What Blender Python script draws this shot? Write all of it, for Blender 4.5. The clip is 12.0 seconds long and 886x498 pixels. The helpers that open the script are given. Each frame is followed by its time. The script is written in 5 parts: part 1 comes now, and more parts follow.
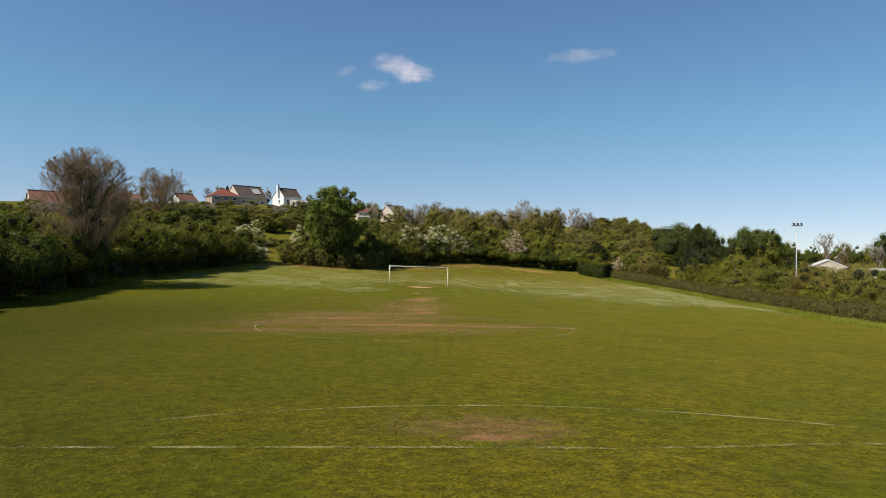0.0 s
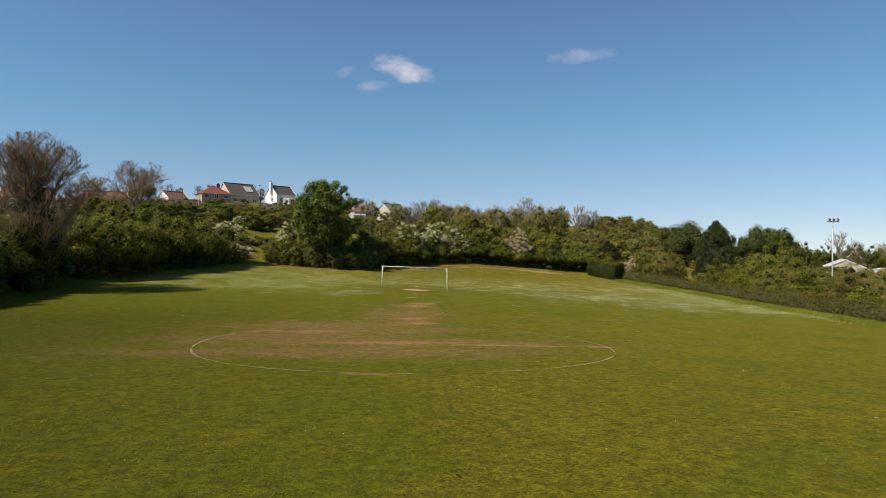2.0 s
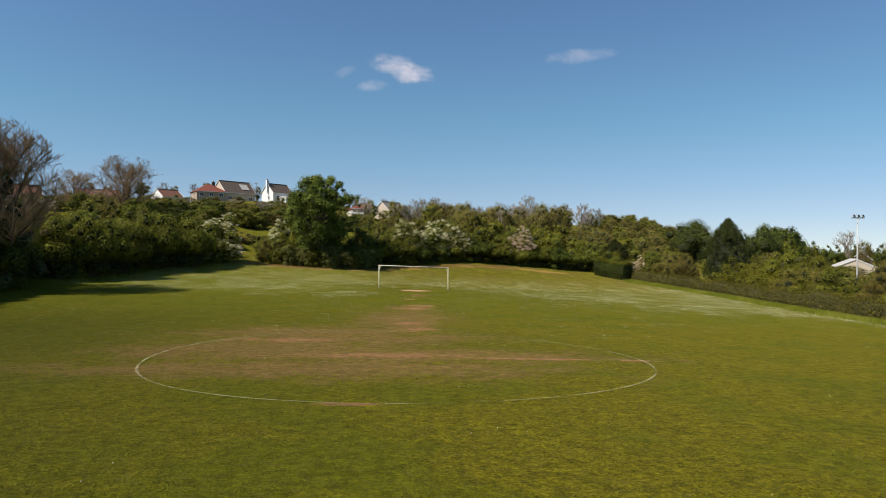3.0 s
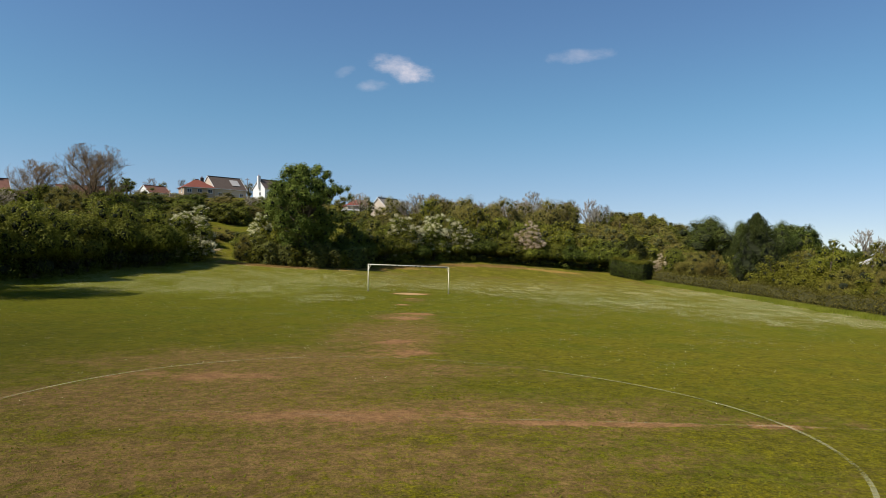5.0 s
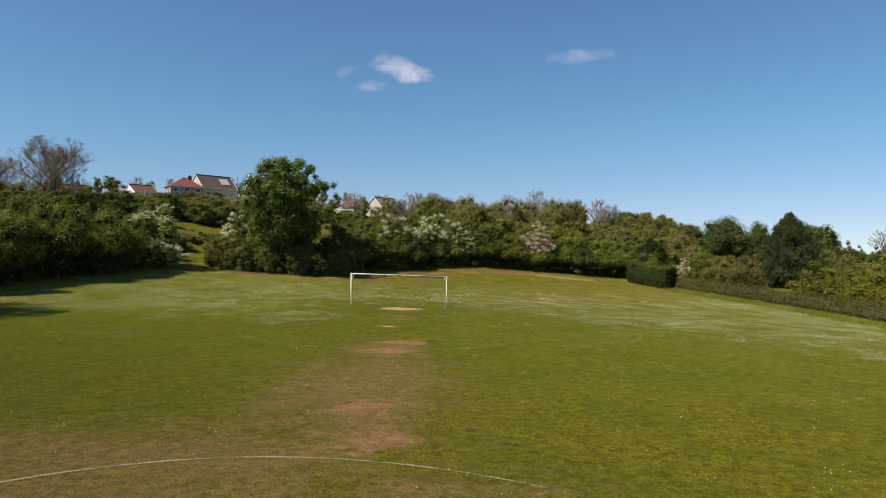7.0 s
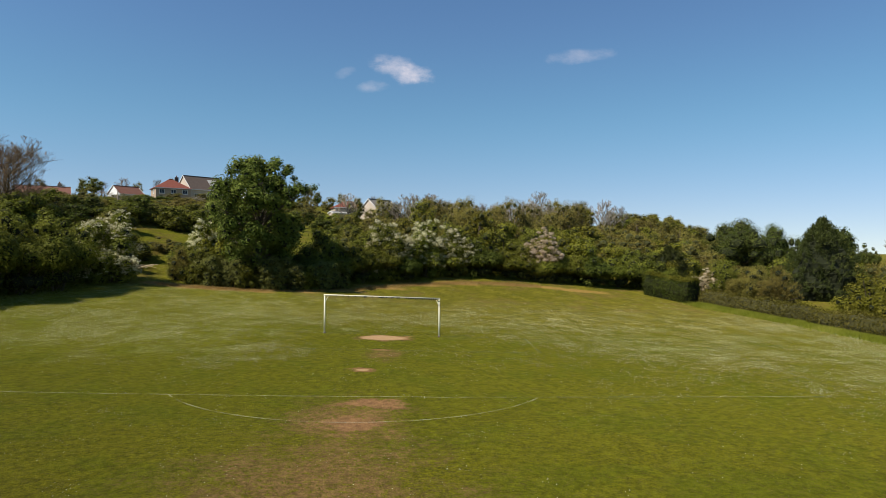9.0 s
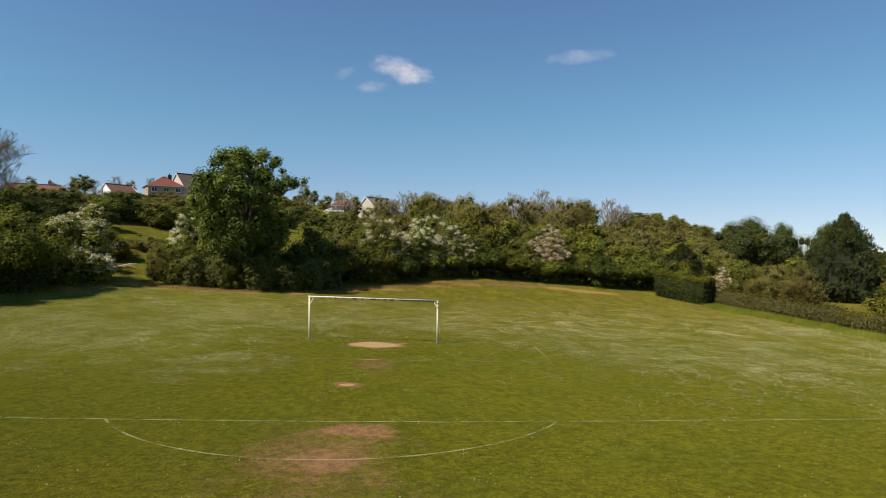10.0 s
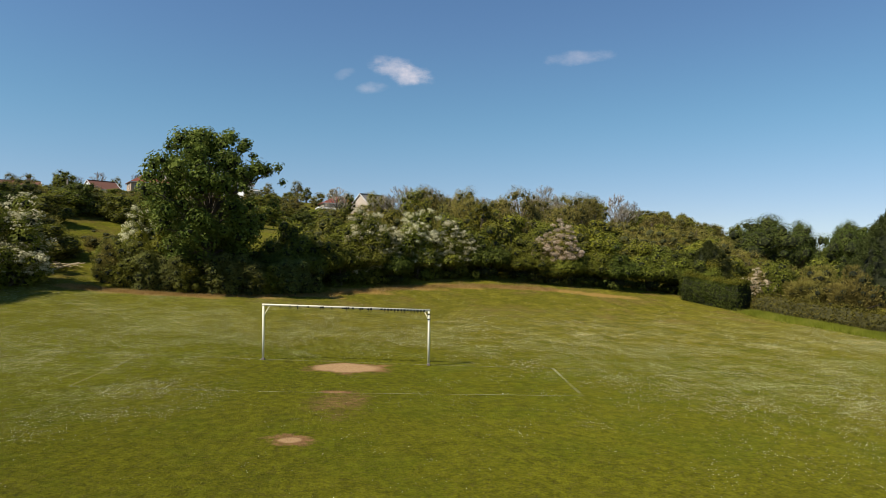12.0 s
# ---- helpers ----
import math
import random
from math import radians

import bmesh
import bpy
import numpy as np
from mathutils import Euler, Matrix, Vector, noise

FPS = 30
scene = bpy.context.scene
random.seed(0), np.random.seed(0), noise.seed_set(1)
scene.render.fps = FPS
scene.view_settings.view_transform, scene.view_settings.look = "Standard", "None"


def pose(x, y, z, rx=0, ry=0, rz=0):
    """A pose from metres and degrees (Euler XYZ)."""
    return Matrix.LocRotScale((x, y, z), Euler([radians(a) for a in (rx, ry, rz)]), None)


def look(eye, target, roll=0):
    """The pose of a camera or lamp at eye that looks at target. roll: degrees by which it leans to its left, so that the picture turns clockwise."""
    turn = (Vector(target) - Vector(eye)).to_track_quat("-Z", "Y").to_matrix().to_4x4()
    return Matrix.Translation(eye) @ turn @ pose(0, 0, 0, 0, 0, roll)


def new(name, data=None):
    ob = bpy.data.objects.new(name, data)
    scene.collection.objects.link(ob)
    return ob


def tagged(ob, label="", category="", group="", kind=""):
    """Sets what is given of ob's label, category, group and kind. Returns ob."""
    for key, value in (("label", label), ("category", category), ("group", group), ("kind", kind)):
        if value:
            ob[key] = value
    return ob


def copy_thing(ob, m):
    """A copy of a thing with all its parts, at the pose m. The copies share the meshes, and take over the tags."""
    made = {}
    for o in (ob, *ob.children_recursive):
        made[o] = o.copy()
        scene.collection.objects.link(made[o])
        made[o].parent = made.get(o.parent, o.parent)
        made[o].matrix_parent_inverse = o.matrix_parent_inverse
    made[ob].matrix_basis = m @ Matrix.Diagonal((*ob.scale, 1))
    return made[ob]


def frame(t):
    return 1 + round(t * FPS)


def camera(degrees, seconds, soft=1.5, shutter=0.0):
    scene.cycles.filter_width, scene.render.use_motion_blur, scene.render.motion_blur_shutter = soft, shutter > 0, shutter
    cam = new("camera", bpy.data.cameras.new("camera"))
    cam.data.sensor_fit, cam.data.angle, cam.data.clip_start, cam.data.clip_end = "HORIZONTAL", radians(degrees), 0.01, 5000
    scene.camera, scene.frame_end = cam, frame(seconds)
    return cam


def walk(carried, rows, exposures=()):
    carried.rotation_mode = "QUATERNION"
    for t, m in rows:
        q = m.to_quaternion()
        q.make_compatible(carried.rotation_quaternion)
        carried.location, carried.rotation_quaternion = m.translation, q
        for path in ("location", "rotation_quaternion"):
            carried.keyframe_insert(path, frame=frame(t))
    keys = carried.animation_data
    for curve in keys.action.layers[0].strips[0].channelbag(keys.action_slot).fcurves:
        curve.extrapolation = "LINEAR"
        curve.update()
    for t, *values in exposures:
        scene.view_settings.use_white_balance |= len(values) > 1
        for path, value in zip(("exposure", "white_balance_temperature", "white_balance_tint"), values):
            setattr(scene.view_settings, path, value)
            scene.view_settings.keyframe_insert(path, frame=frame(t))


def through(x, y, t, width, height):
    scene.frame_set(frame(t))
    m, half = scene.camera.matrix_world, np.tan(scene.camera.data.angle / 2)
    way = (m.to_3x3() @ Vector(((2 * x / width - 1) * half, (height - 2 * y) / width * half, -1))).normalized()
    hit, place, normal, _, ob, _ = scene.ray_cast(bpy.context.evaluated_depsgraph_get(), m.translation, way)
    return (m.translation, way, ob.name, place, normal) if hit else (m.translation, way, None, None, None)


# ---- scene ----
cam = camera(69.10, 12.0, 0.8)
# seconds, x, y, z, yaw, pitch, roll
ROWS = [
    (0, 2.453, -80.824, 4.942, -0.408, -0.157, -0.534),
    (0.5, 2.481, -78.938, 4.844, -0.419, -0.158, -0.524),
    (1, 2.502, -76.961, 4.798, -0.429, -0.150, -0.514),
    (1.5, 2.550, -74.898, 4.763, -0.451, -0.136, -0.505),
    (2, 2.576, -72.741, 4.708, -0.471, -0.124, -0.500),
    (2.5, 2.549, -70.570, 4.585, -0.485, -0.124, -0.498),
    (3, 2.508, -68.285, 4.495, -0.498, -0.129, -0.498),
    (5, 2.588, -58.674, 4.146, -0.526, -0.134, -0.514),
    (5.5, 2.633, -56.278, 4.072, -0.509, -0.141, -0.508),
    (6, 2.700, -53.916, 4.055, -0.493, -0.147, -0.499),
    (6.5, 2.809, -51.638, 4.219, -0.489, -0.136, -0.487),
    (7, 2.942, -49.404, 4.583, -0.492, -0.109, -0.472),
    (9, 3.543, -41.177, 5.583, -0.471, -0.078, -0.376),
    (9.5, 3.613, -39.018, 5.494, -0.479, -0.060, -0.375),
    (10, 3.645, -36.809, 5.335, -0.482, -0.042, -0.379),
    (10.5, 3.717, -34.590, 5.138, -0.493, -0.025, -0.387),
    (11, 3.825, -32.364, 5.000, -0.508, -0.010, -0.397),
    (11.5, 3.912, -30.298, 4.958, -0.530, 0.007, -0.406),
    (12, 3.987, -28.547, 5.051, -0.561, 0.031, -0.414),
]
walk(cam, [(t, pose(x, y, z, 90 + pitch, roll, yaw)) for t, x, y, z, yaw, pitch, roll in ROWS], ((0, 0.47, 6500, 10), (3.2, 0.45, 6500, 10), (5.0, 0.45, 6420, 10), (6.6, 0.46, 6220, 10), (8.0, 0.47, 6300, 10), (10.0, 0.48, 6500, 10), (12, 0.48, 6560, 10)))

# ---- light ----
SUN = Vector((-1.90, -1.00, 2.40)).normalized()
ELEV = math.asin(SUN.z)
sun = new("sun", bpy.data.lights.new("sun", "SUN"))
sun.data.energy, sun.data.angle, sun.data.color = 5.0, radians(0.55), (1.0, 0.94, 0.83)
sun.matrix_world = look(SUN * 300, (0, 0, 0))

world = bpy.data.worlds.new("sky")
scene.world = world
world.use_nodes = True


def wire(tree, kind, ins=None, op=None):
    """A node with its inputs set or linked; op: a math node's operation."""
    n = tree.nodes.new(kind)
    if op:
        n.operation = op
    for key, value in (ins or {}).items():
        if isinstance(value, bpy.types.NodeSocket):
            tree.links.new(value, n.inputs[key])
        else:
            n.inputs[key].default_value = value
    return n


def maths(tree, op, a, b=0.0, c=0.0, clamp=False):
    n = wire(tree, "ShaderNodeMath", {0: a, 1: b, 2: c}, op)
    n.use_clamp = clamp
    return n.outputs[0]


def ramp(tree, value, lo, hi, a=0.0, b=1.0):
    n = wire(tree, "ShaderNodeMapRange", {0: value, 1: lo, 2: hi, 3: a, 4: b})
    n.interpolation_type = "SMOOTHSTEP"
    return n.outputs[0]


def noise_of(tree, vec, scale, detail=3.0, rough=0.55, out=0):
    return wire(tree, "ShaderNodeTexNoise", {"Vector": vec, "Scale": scale, "Detail": detail, "Roughness": rough}).outputs[out]


def mix(tree, fac, a, b, blend="MIX"):
    n = wire(tree, "ShaderNodeMix")
    n.data_type, n.blend_type = "RGBA", blend
    for i, v in ((0, fac), (6, a), (7, b)):
        if isinstance(v, bpy.types.NodeSocket):
            tree.links.new(v, n.inputs[i])
        else:
            n.inputs[i].default_value = v if i == 0 else (*v, 1)
    return n.outputs[2]


def build_sky():
    t = world.node_tree
    bg = t.nodes["Background"]
    co = wire(t, "ShaderNodeTexCoord").outputs["Generated"]
    lift = wire(t, "ShaderNodeVectorMath", {0: co, 1: (1.0, 1.0, 0.86)}, "MULTIPLY").outputs[0]
    lift = wire(t, "ShaderNodeVectorMath", {0: lift, 1: (0.0, 0.0, 0.055)}, "ADD").outputs[0]
    lift = wire(t, "ShaderNodeVectorMath", {0: lift}, "NORMALIZE").outputs[0]
    sky = wire(t, "ShaderNodeTexSky")
    sky.sky_type = "NISHITA"
    t.links.new(lift, sky.inputs[0])
    sky.sun_disc, sky.sun_elevation, sky.sun_rotation = False, ELEV, math.atan2(SUN.x, SUN.y)
    sky.air_density, sky.dust_density, sky.ozone_density, sky.altitude = 1.0, 0.02, 2.4, 60
    sep = wire(t, "ShaderNodeSeparateXYZ", {0: co})
    ahead = maths(t, "MAXIMUM", sep.outputs[1], 0.05)
    u, v = maths(t, "DIVIDE", sep.outputs[0], ahead), maths(t, "DIVIDE", sep.outputs[2], ahead)
    uv = wire(t, "ShaderNodeCombineXYZ", {0: u, 1: maths(t, "MULTIPLY", v, 1.7)}).outputs[0]
    fine = noise_of(t, uv, 60, 7, 0.66)
    broad = noise_of(t, uv, 24, 4, 0.55)
    total = None
    # small fair-weather clouds: centre across and up, half sizes, slant, strength
    for cu, cv, a, b, slant, power in ((-0.060, 0.277, 0.044, 0.017, -0.30, 0.50), (-0.044, 0.272, 0.032, 0.018, -0.10, 0.72), (-0.048, 0.266, 0.024, 0.010, 0.0, 0.60), (0.216, 0.299, 0.050, 0.011, 0.12, 0.22),
                                       (0.204, 0.296, 0.024, 0.010, 0.1, 0.20), (-0.103, 0.250, 0.024, 0.009, 0.1, 0.24), (-0.146, 0.271, 0.015, 0.008, 0.3, 0.12)):
        du = maths(t, "SUBTRACT", u, cu)
        dv = maths(t, "SUBTRACT", maths(t, "SUBTRACT", v, cv), maths(t, "MULTIPLY", du, slant))
        q = maths(t, "ADD", maths(t, "POWER", maths(t, "ABSOLUTE", maths(t, "DIVIDE", du, a)), 2.0), maths(t, "POWER", maths(t, "ABSOLUTE", maths(t, "DIVIDE", dv, b)), 2.0))
        body = maths(t, "SUBTRACT", 1.0, q)
        body = maths(t, "ADD", body, maths(t, "MULTIPLY", maths(t, "SUBTRACT", maths(t, "ADD", maths(t, "MULTIPLY", fine, 0.6), maths(t, "MULTIPLY", broad, 1.4)), 1.0), 2.3))
        m = maths(t, "MULTIPLY", ramp(t, body, -0.5, 1.9), power)
        m = maths(t, "MULTIPLY", m, ramp(t, q, 2.6, 0.9))
        total = m if total is None else maths(t, "MAXIMUM", total, m)
    tint = mix(t, ramp(t, sep.outputs[2], 0.03, 0.20), (1.05, 0.935, 0.965), (0.962, 1.040, 0.972))
    tint = mix(t, ramp(t, sep.outputs[2], 0.20, 0.36), tint, (1.03, 1.0, 0.99))
    clear = mix(t, 1.0, wire(t, "ShaderNodeHueSaturation", {"Saturation": 1.16, "Color": sky.outputs[0]}).outputs[0], tint, "MULTIPLY")
    col = mix(t, total, clear, (8.9, 7.9, 8.0))
    t.links.new(col, bg.inputs[0])
    bg.inputs[1].default_value = 0.081


build_sky()

# ---- the lie of the land ----
GC = (0.012, -0.261, -0.705, -0.242, -0.671, 1.029, 0.721, -0.475, 0.092, -0.079)


def land(px, py):
    """Height of the ground: a sagging pitch on a slope, a hillside behind it. Takes arrays."""
    px, py = np.asarray(px, float), np.asarray(py, float)
    a, b = np.clip(px, -36, 40) / 30, (np.clip(py, -95, 32) + 25) / 40
    z = GC[0] + GC[1] * a + GC[2] * b + GC[3] * a * a + GC[4] * a * b + GC[5] * b * b + GC[6] * a * a * b + GC[7] * a * b * b + GC[8] * b**3 + GC[9] * a**3
    # off the pitch's edges the surface runs on gently
    hill = np.interp(py, (0, 24, 30, 50, 75, 105, 140, 200, 420, 900), (0, 0, 0.8, 4.2, 5.4, 7.0, 12.0, 15.0, 18.0, 18.0))
    u = px - 0.5 * (py - 90)
    s = np.clip((u - 35) / 40, 0, 1)
    s = 1 - s * s * (3 - 2 * s)
    z = z + hill * s + np.clip(-30 - px, 0, 36) * 0.06 - np.clip(px - 48, 0, 90) * 0.026
    far = np.clip((np.hypot(px, py) - 500) / 2500, 0, 1)
    return z * (1 - far) - 12 * far


def ground(px, py):
    return float(land(px, py))


# ---- materials ----
def material(name, rough=0.8):
    m = bpy.data.materials.new(name)
    m.use_nodes = True
    p = m.node_tree.nodes["Principled BSDF"]
    p.inputs["Roughness"].default_value = rough
    p.inputs["Specular IOR Level"].default_value = 0.25
    return m, m.node_tree, p


def plain(name, rgb, rough=0.7, vary=0.12, scale=3.0, metal=0.0, bump=0.0):
    m, t, p = material(name, rough)
    co = wire(t, "ShaderNodeTexCoord").outputs["Object"]
    n1, n2 = noise_of(t, co, scale, 4), noise_of(t, co, scale * 11, 3)
    f = maths(t, "ADD", maths(t, "MULTIPLY", n1, 0.65), maths(t, "MULTIPLY", n2, 0.35))
    dark, light = tuple(c * (1 - vary * 2) for c in rgb), tuple(min(1, c * (1 + vary * 2)) for c in rgb)
    t.links.new(mix(t, f, dark, light), p.inputs["Base Color"])
    p.inputs["Metallic"].default_value = metal
    if bump:
        t.links.new(wire(t, "ShaderNodeBump", {"Strength": bump, "Distance": 0.07, "Height": n2}).outputs[0], p.inputs["Normal"])
    return m


def leafy(name, dark, mid, light, through=0.22, gloss=0.06):
    """Leaves: each one a little different, with drifts of tone across the crown; light comes through them."""
    m, t, p = material(name, 0.55)
    geo = wire(t, "ShaderNodeNewGeometry")
    info = wire(t, "ShaderNodeObjectInfo")
    co = wire(t, "ShaderNodeTexCoord").outputs["Object"]
    drift, spray = noise_of(t, co, 0.45, 3), noise_of(t, co, 1.7, 2)
    f = maths(t, "ADD", maths(t, "MULTIPLY", geo.outputs["Random Per Island"], 0.34), maths(t, "ADD", maths(t, "MULTIPLY", ramp(t, drift, 0.32, 0.68), 0.38), maths(t, "MULTIPLY", ramp(t, spray, 0.3, 0.7), 0.28)))
    c = mix(t, ramp(t, f, 0.0, 0.55), dark, mid)
    c = mix(t, ramp(t, f, 0.5, 1.0), c, light)
    tone = maths(t, "ADD", 0.82, maths(t, "MULTIPLY", info.outputs["Random"], 0.36))
    hsv = wire(t, "ShaderNodeHueSaturation", {"Hue": maths(t, "ADD", 0.488, maths(t, "MULTIPLY", info.outputs["Random"], 0.024)), "Value": tone, "Color": c}).outputs[0]
    t.links.new(hsv, p.inputs["Base Color"])
    p.inputs["Specular IOR Level"].default_value = gloss
    tr = wire(t, "ShaderNodeBsdfTranslucent", {"Color": hsv})
    ms = wire(t, "ShaderNodeMixShader", {0: through, 1: p.outputs[0], 2: tr.outputs[0]})
    t.links.new(ms.outputs[0], t.nodes["Material Output"].inputs[0])
    return m


M_HAW = leafy("hawthorn_leaf", (0.057, 0.065, 0.010), (0.134, 0.140, 0.017), (0.259, 0.246, 0.035), 0.28)
M_YEL = leafy("spring_leaf", (0.080, 0.078, 0.007), (0.151, 0.143, 0.015), (0.225, 0.200, 0.027))
M_OLI = leafy("budding_leaf", (0.108, 0.088, 0.021), (0.202, 0.168, 0.038), (0.298, 0.254, 0.060))
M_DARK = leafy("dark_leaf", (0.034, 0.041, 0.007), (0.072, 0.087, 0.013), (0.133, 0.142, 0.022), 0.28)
M_BIG = leafy("sycamore_leaf", (0.042, 0.061, 0.009), (0.113, 0.140, 0.022), (0.238, 0.252, 0.052))
M_SYC = leafy("shady_sycamore_leaf", (0.030, 0.042, 0.009), (0.078, 0.098, 0.018), (0.160, 0.172, 0.036), 0.2)
M_CON = leafy("conifer_leaf", (0.021, 0.025, 0.008), (0.046, 0.053, 0.013), (0.090, 0.095, 0.024), 0.15)
M_IVY = leafy("ivy_leaf", (0.026, 0.040, 0.009), (0.055, 0.077, 0.015), (0.103, 0.126, 0.026), 0.15, 0.4)
M_HEDGE = leafy("hedge_leaf", (0.071, 0.067, 0.010), (0.129, 0.117, 0.019), (0.186, 0.160, 0.034), 0.28)
M_GREY = leafy("grey_green_leaf", (0.065, 0.071, 0.016), (0.140, 0.144, 0.033), (0.237, 0.231, 0.056), 0.25)
M_BLOSSOM = leafy("may_blossom", (0.378, 0.344, 0.189), (0.602, 0.550, 0.344), (0.757, 0.705, 0.499), 0.35)
M_PINK = leafy("pink_blossom", (0.464, 0.361, 0.241), (0.619, 0.499, 0.344), (0.722, 0.628, 0.464), 0.4)
M_TWIG = plain("twig_bark", (0.212, 0.140, 0.075), 0.9, 0.25, 1.5)
M_BARK = plain("bark", (0.099, 0.076, 0.053), 0.95, 0.3, 2.0, bump=0.6)
M_FARTWIG = leafy("bare_twig", (0.172, 0.142, 0.103), (0.284, 0.237, 0.181), (0.387, 0.335, 0.267), 0.1, 0.1)


def grass_material():
    """Mown turf: tufts over brown thatch, thinner where it is worn, bare earth, straw and drifts of tiny flowers."""
    m, t, p = material("mown_grass", 0.85)
    co = wire(t, "ShaderNodeTexCoord").outputs["Object"]
    sep = wire(t, "ShaderNodeSeparateXYZ", {0: co})
    gx, gy = sep.outputs[0], sep.outputs[1]
    blade, tuft, patch, sweep = noise_of(t, co, 17.0, 5, 0.80), noise_of(t, co, 6.5, 6, 0.78), noise_of(t, co, 0.85, 4, 0.6), noise_of(t, co, 0.10, 3, 0.55)
    broad = noise_of(t, co, 0.33, 4, 0.6)
    # the green of the tufts: leaf by leaf, then by the square metre, then by the sweep of the mower
    g = maths(t, "ADD", maths(t, "MULTIPLY", blade, 0.6), maths(t, "MULTIPLY", tuft, 0.4))
    green = mix(t, ramp(t, g, 0.40, 0.60), (0.060, 0.054, 0.004), (0.196, 0.168, 0.009))
    green = mix(t, maths(t, "MULTIPLY", ramp(t, patch, 0.42, 0.72), 0.35), green, (0.160, 0.134, 0.012))
    green = mix(t, maths(t, "MULTIPLY", ramp(t, broad, 0.46, 0.62), 0.5), green, (0.080, 0.098, 0.005))
    green = mix(t, maths(t, "MULTIPLY", ramp(t, sweep, 0.48, 0.66), 0.35), green, (0.082, 0.090, 0.005))
    # fresher turf from the edge of the circle to the goal
    green = mix(t, maths(t, "MULTIPLY", ramp(t, maths(t, "ADD", gy, maths(t, "MULTIPLY", sweep, 14.0)), -30.0, -10.0), 0.42), green, (0.104, 0.120, 0.006))
    # drier, paler turf beyond the goal
    green = mix(t, maths(t, "MULTIPLY", ramp(t, gy, 0.0, 14.0), 0.45), green, mix(t, ramp(t, patch, 0.40, 0.62), (0.112, 0.098, 0.014), (0.236, 0.186, 0.026)))
    # a brighter green mixed into the turf below the bank
    green = mix(t, maths(t, "MULTIPLY", ramp(t, maths(t, "ADD", gx, maths(t, "MULTIPLY", broad, 6.0)), 0.0, -9.0), maths(t, "MULTIPLY", ramp(t, gy, -14.0, -4.0), 0.32)), green, (0.190, 0.200, 0.012))
    # turf looks dimmer towards the sun, on the tree side: painted in as darker green
    sunward_dim = maths(t, "MULTIPLY", ramp(t, maths(t, "ADD", gx, maths(t, "MULTIPLY", sweep, 12.0)), 6.0, -14.0), maths(t, "MULTIPLY", ramp(t, gy, -16.0, -36.0), 0.72))
    green = mix(t, sunward_dim, green, (0.052, 0.058, 0.004))

    def spot(cx, cy, rx, ry, slant=0.0):
        dx = maths(t, "DIVIDE", maths(t, "SUBTRACT", maths(t, "SUBTRACT", gx, cx), maths(t, "MULTIPLY", maths(t, "SUBTRACT", gy, cy), slant)), rx)
        dy = maths(t, "DIVIDE", maths(t, "SUBTRACT", gy, cy), ry)
        return maths(t, "SUBTRACT", 1.0, maths(t, "SQRT", maths(t, "ADD", maths(t, "MULTIPLY", dx, dx), maths(t, "MULTIPLY", dy, dy))))

    wob = maths(t, "ADD", maths(t, "MULTIPLY", maths(t, "SUBTRACT", patch, 0.5), 1.3), maths(t, "MULTIPLY", maths(t, "SUBTRACT", broad, 0.5), 0.8))

    def worn(spots, lo, hi, much, ragged=1.0):
        total = None
        for q in spots:
            v = spot(*q)
            total = v if total is None else maths(t, "MAXIMUM", total, v)
        return maths(t, "MULTIPLY", ramp(t, maths(t, "ADD", total, maths(t, "MULTIPLY", wob, ragged)), lo, hi), much)

    wide, bare, earth = worn(WORN_WIDE, -0.30, 0.85, 0.50), worn(WORN_BARE, -0.25, 1.0, 0.95, 1.6), worn(WORN_EARTH, 0.02, 0.34, 1.0, 0.35)
    # turf behind the goal has gone thin and brown in places
    tired = maths(t, "MULTIPLY", maths(t, "MULTIPLY", ramp(t, gy, 8.0, 22.0), ramp(t, broad, 0.40, 0.64)), 0.36)
    wear = maths(t, "MAXIMUM", maths(t, "MAXIMUM", wide, tired), maths(t, "MAXIMUM", bare, earth))
    # wear thins the tufts until bare ground shows
    thin = maths(t, "MULTIPLY_ADD", wear, 0.27, 0.42)
    cover = ramp(t, maths(t, "SUBTRACT", tuft, thin), -0.10, 0.10)
    soil = mix(t, ramp(t, blade, 0.3, 0.7), (0.145, 0.088, 0.030), (0.250, 0.150, 0.056))
    soil = mix(t, maths(t, "MULTIPLY", bare, 0.75), soil, (0.300, 0.154, 0.068))
    thatch = mix(t, ramp(t, blade, 0.3, 0.7), (0.066, 0.060, 0.007), (0.158, 0.132, 0.022))
    under = mix(t, ramp(t, wear, 0.10, 0.55), thatch, soil)
    c = mix(t, cover, under, green)
    # light and dark mottling from hand's breadths to paces
    mottle = noise_of(t, co, 3.2, 7, 0.86)
    c = wire(t, "ShaderNodeHueSaturation", {"Value": ramp(t, mottle, 0.37, 0.63, 0.58, 1.04), "Color": c}).outputs[0]
    dry = mix(t, ramp(t, g, 0.36, 0.66), (0.300, 0.182, 0.084), (0.420, 0.272, 0.136))
    c = mix(t, earth, c, dry)
    # dry straw along the foot of the bushes, behind the goal
    straw = mix(t, ramp(t, blade, 0.3, 0.7), (0.170, 0.098, 0.024), (0.360, 0.225, 0.066))
    c = mix(t, maths(t, "MULTIPLY", worn(STRAW, -0.40, 0.55, 1.0), ramp(t, tuft, 0.36, 0.56, 0.45, 1.0)), c, straw)
    # the sward thick with tiny flowers: beside, behind and to the far side of the goal
    sway = maths(t, "MULTIPLY", maths(t, "SUBTRACT", noise_of(t, co, 0.3, 3, 0.6), 0.5), 14.0)
    ys = maths(t, "ADD", gy, sway)
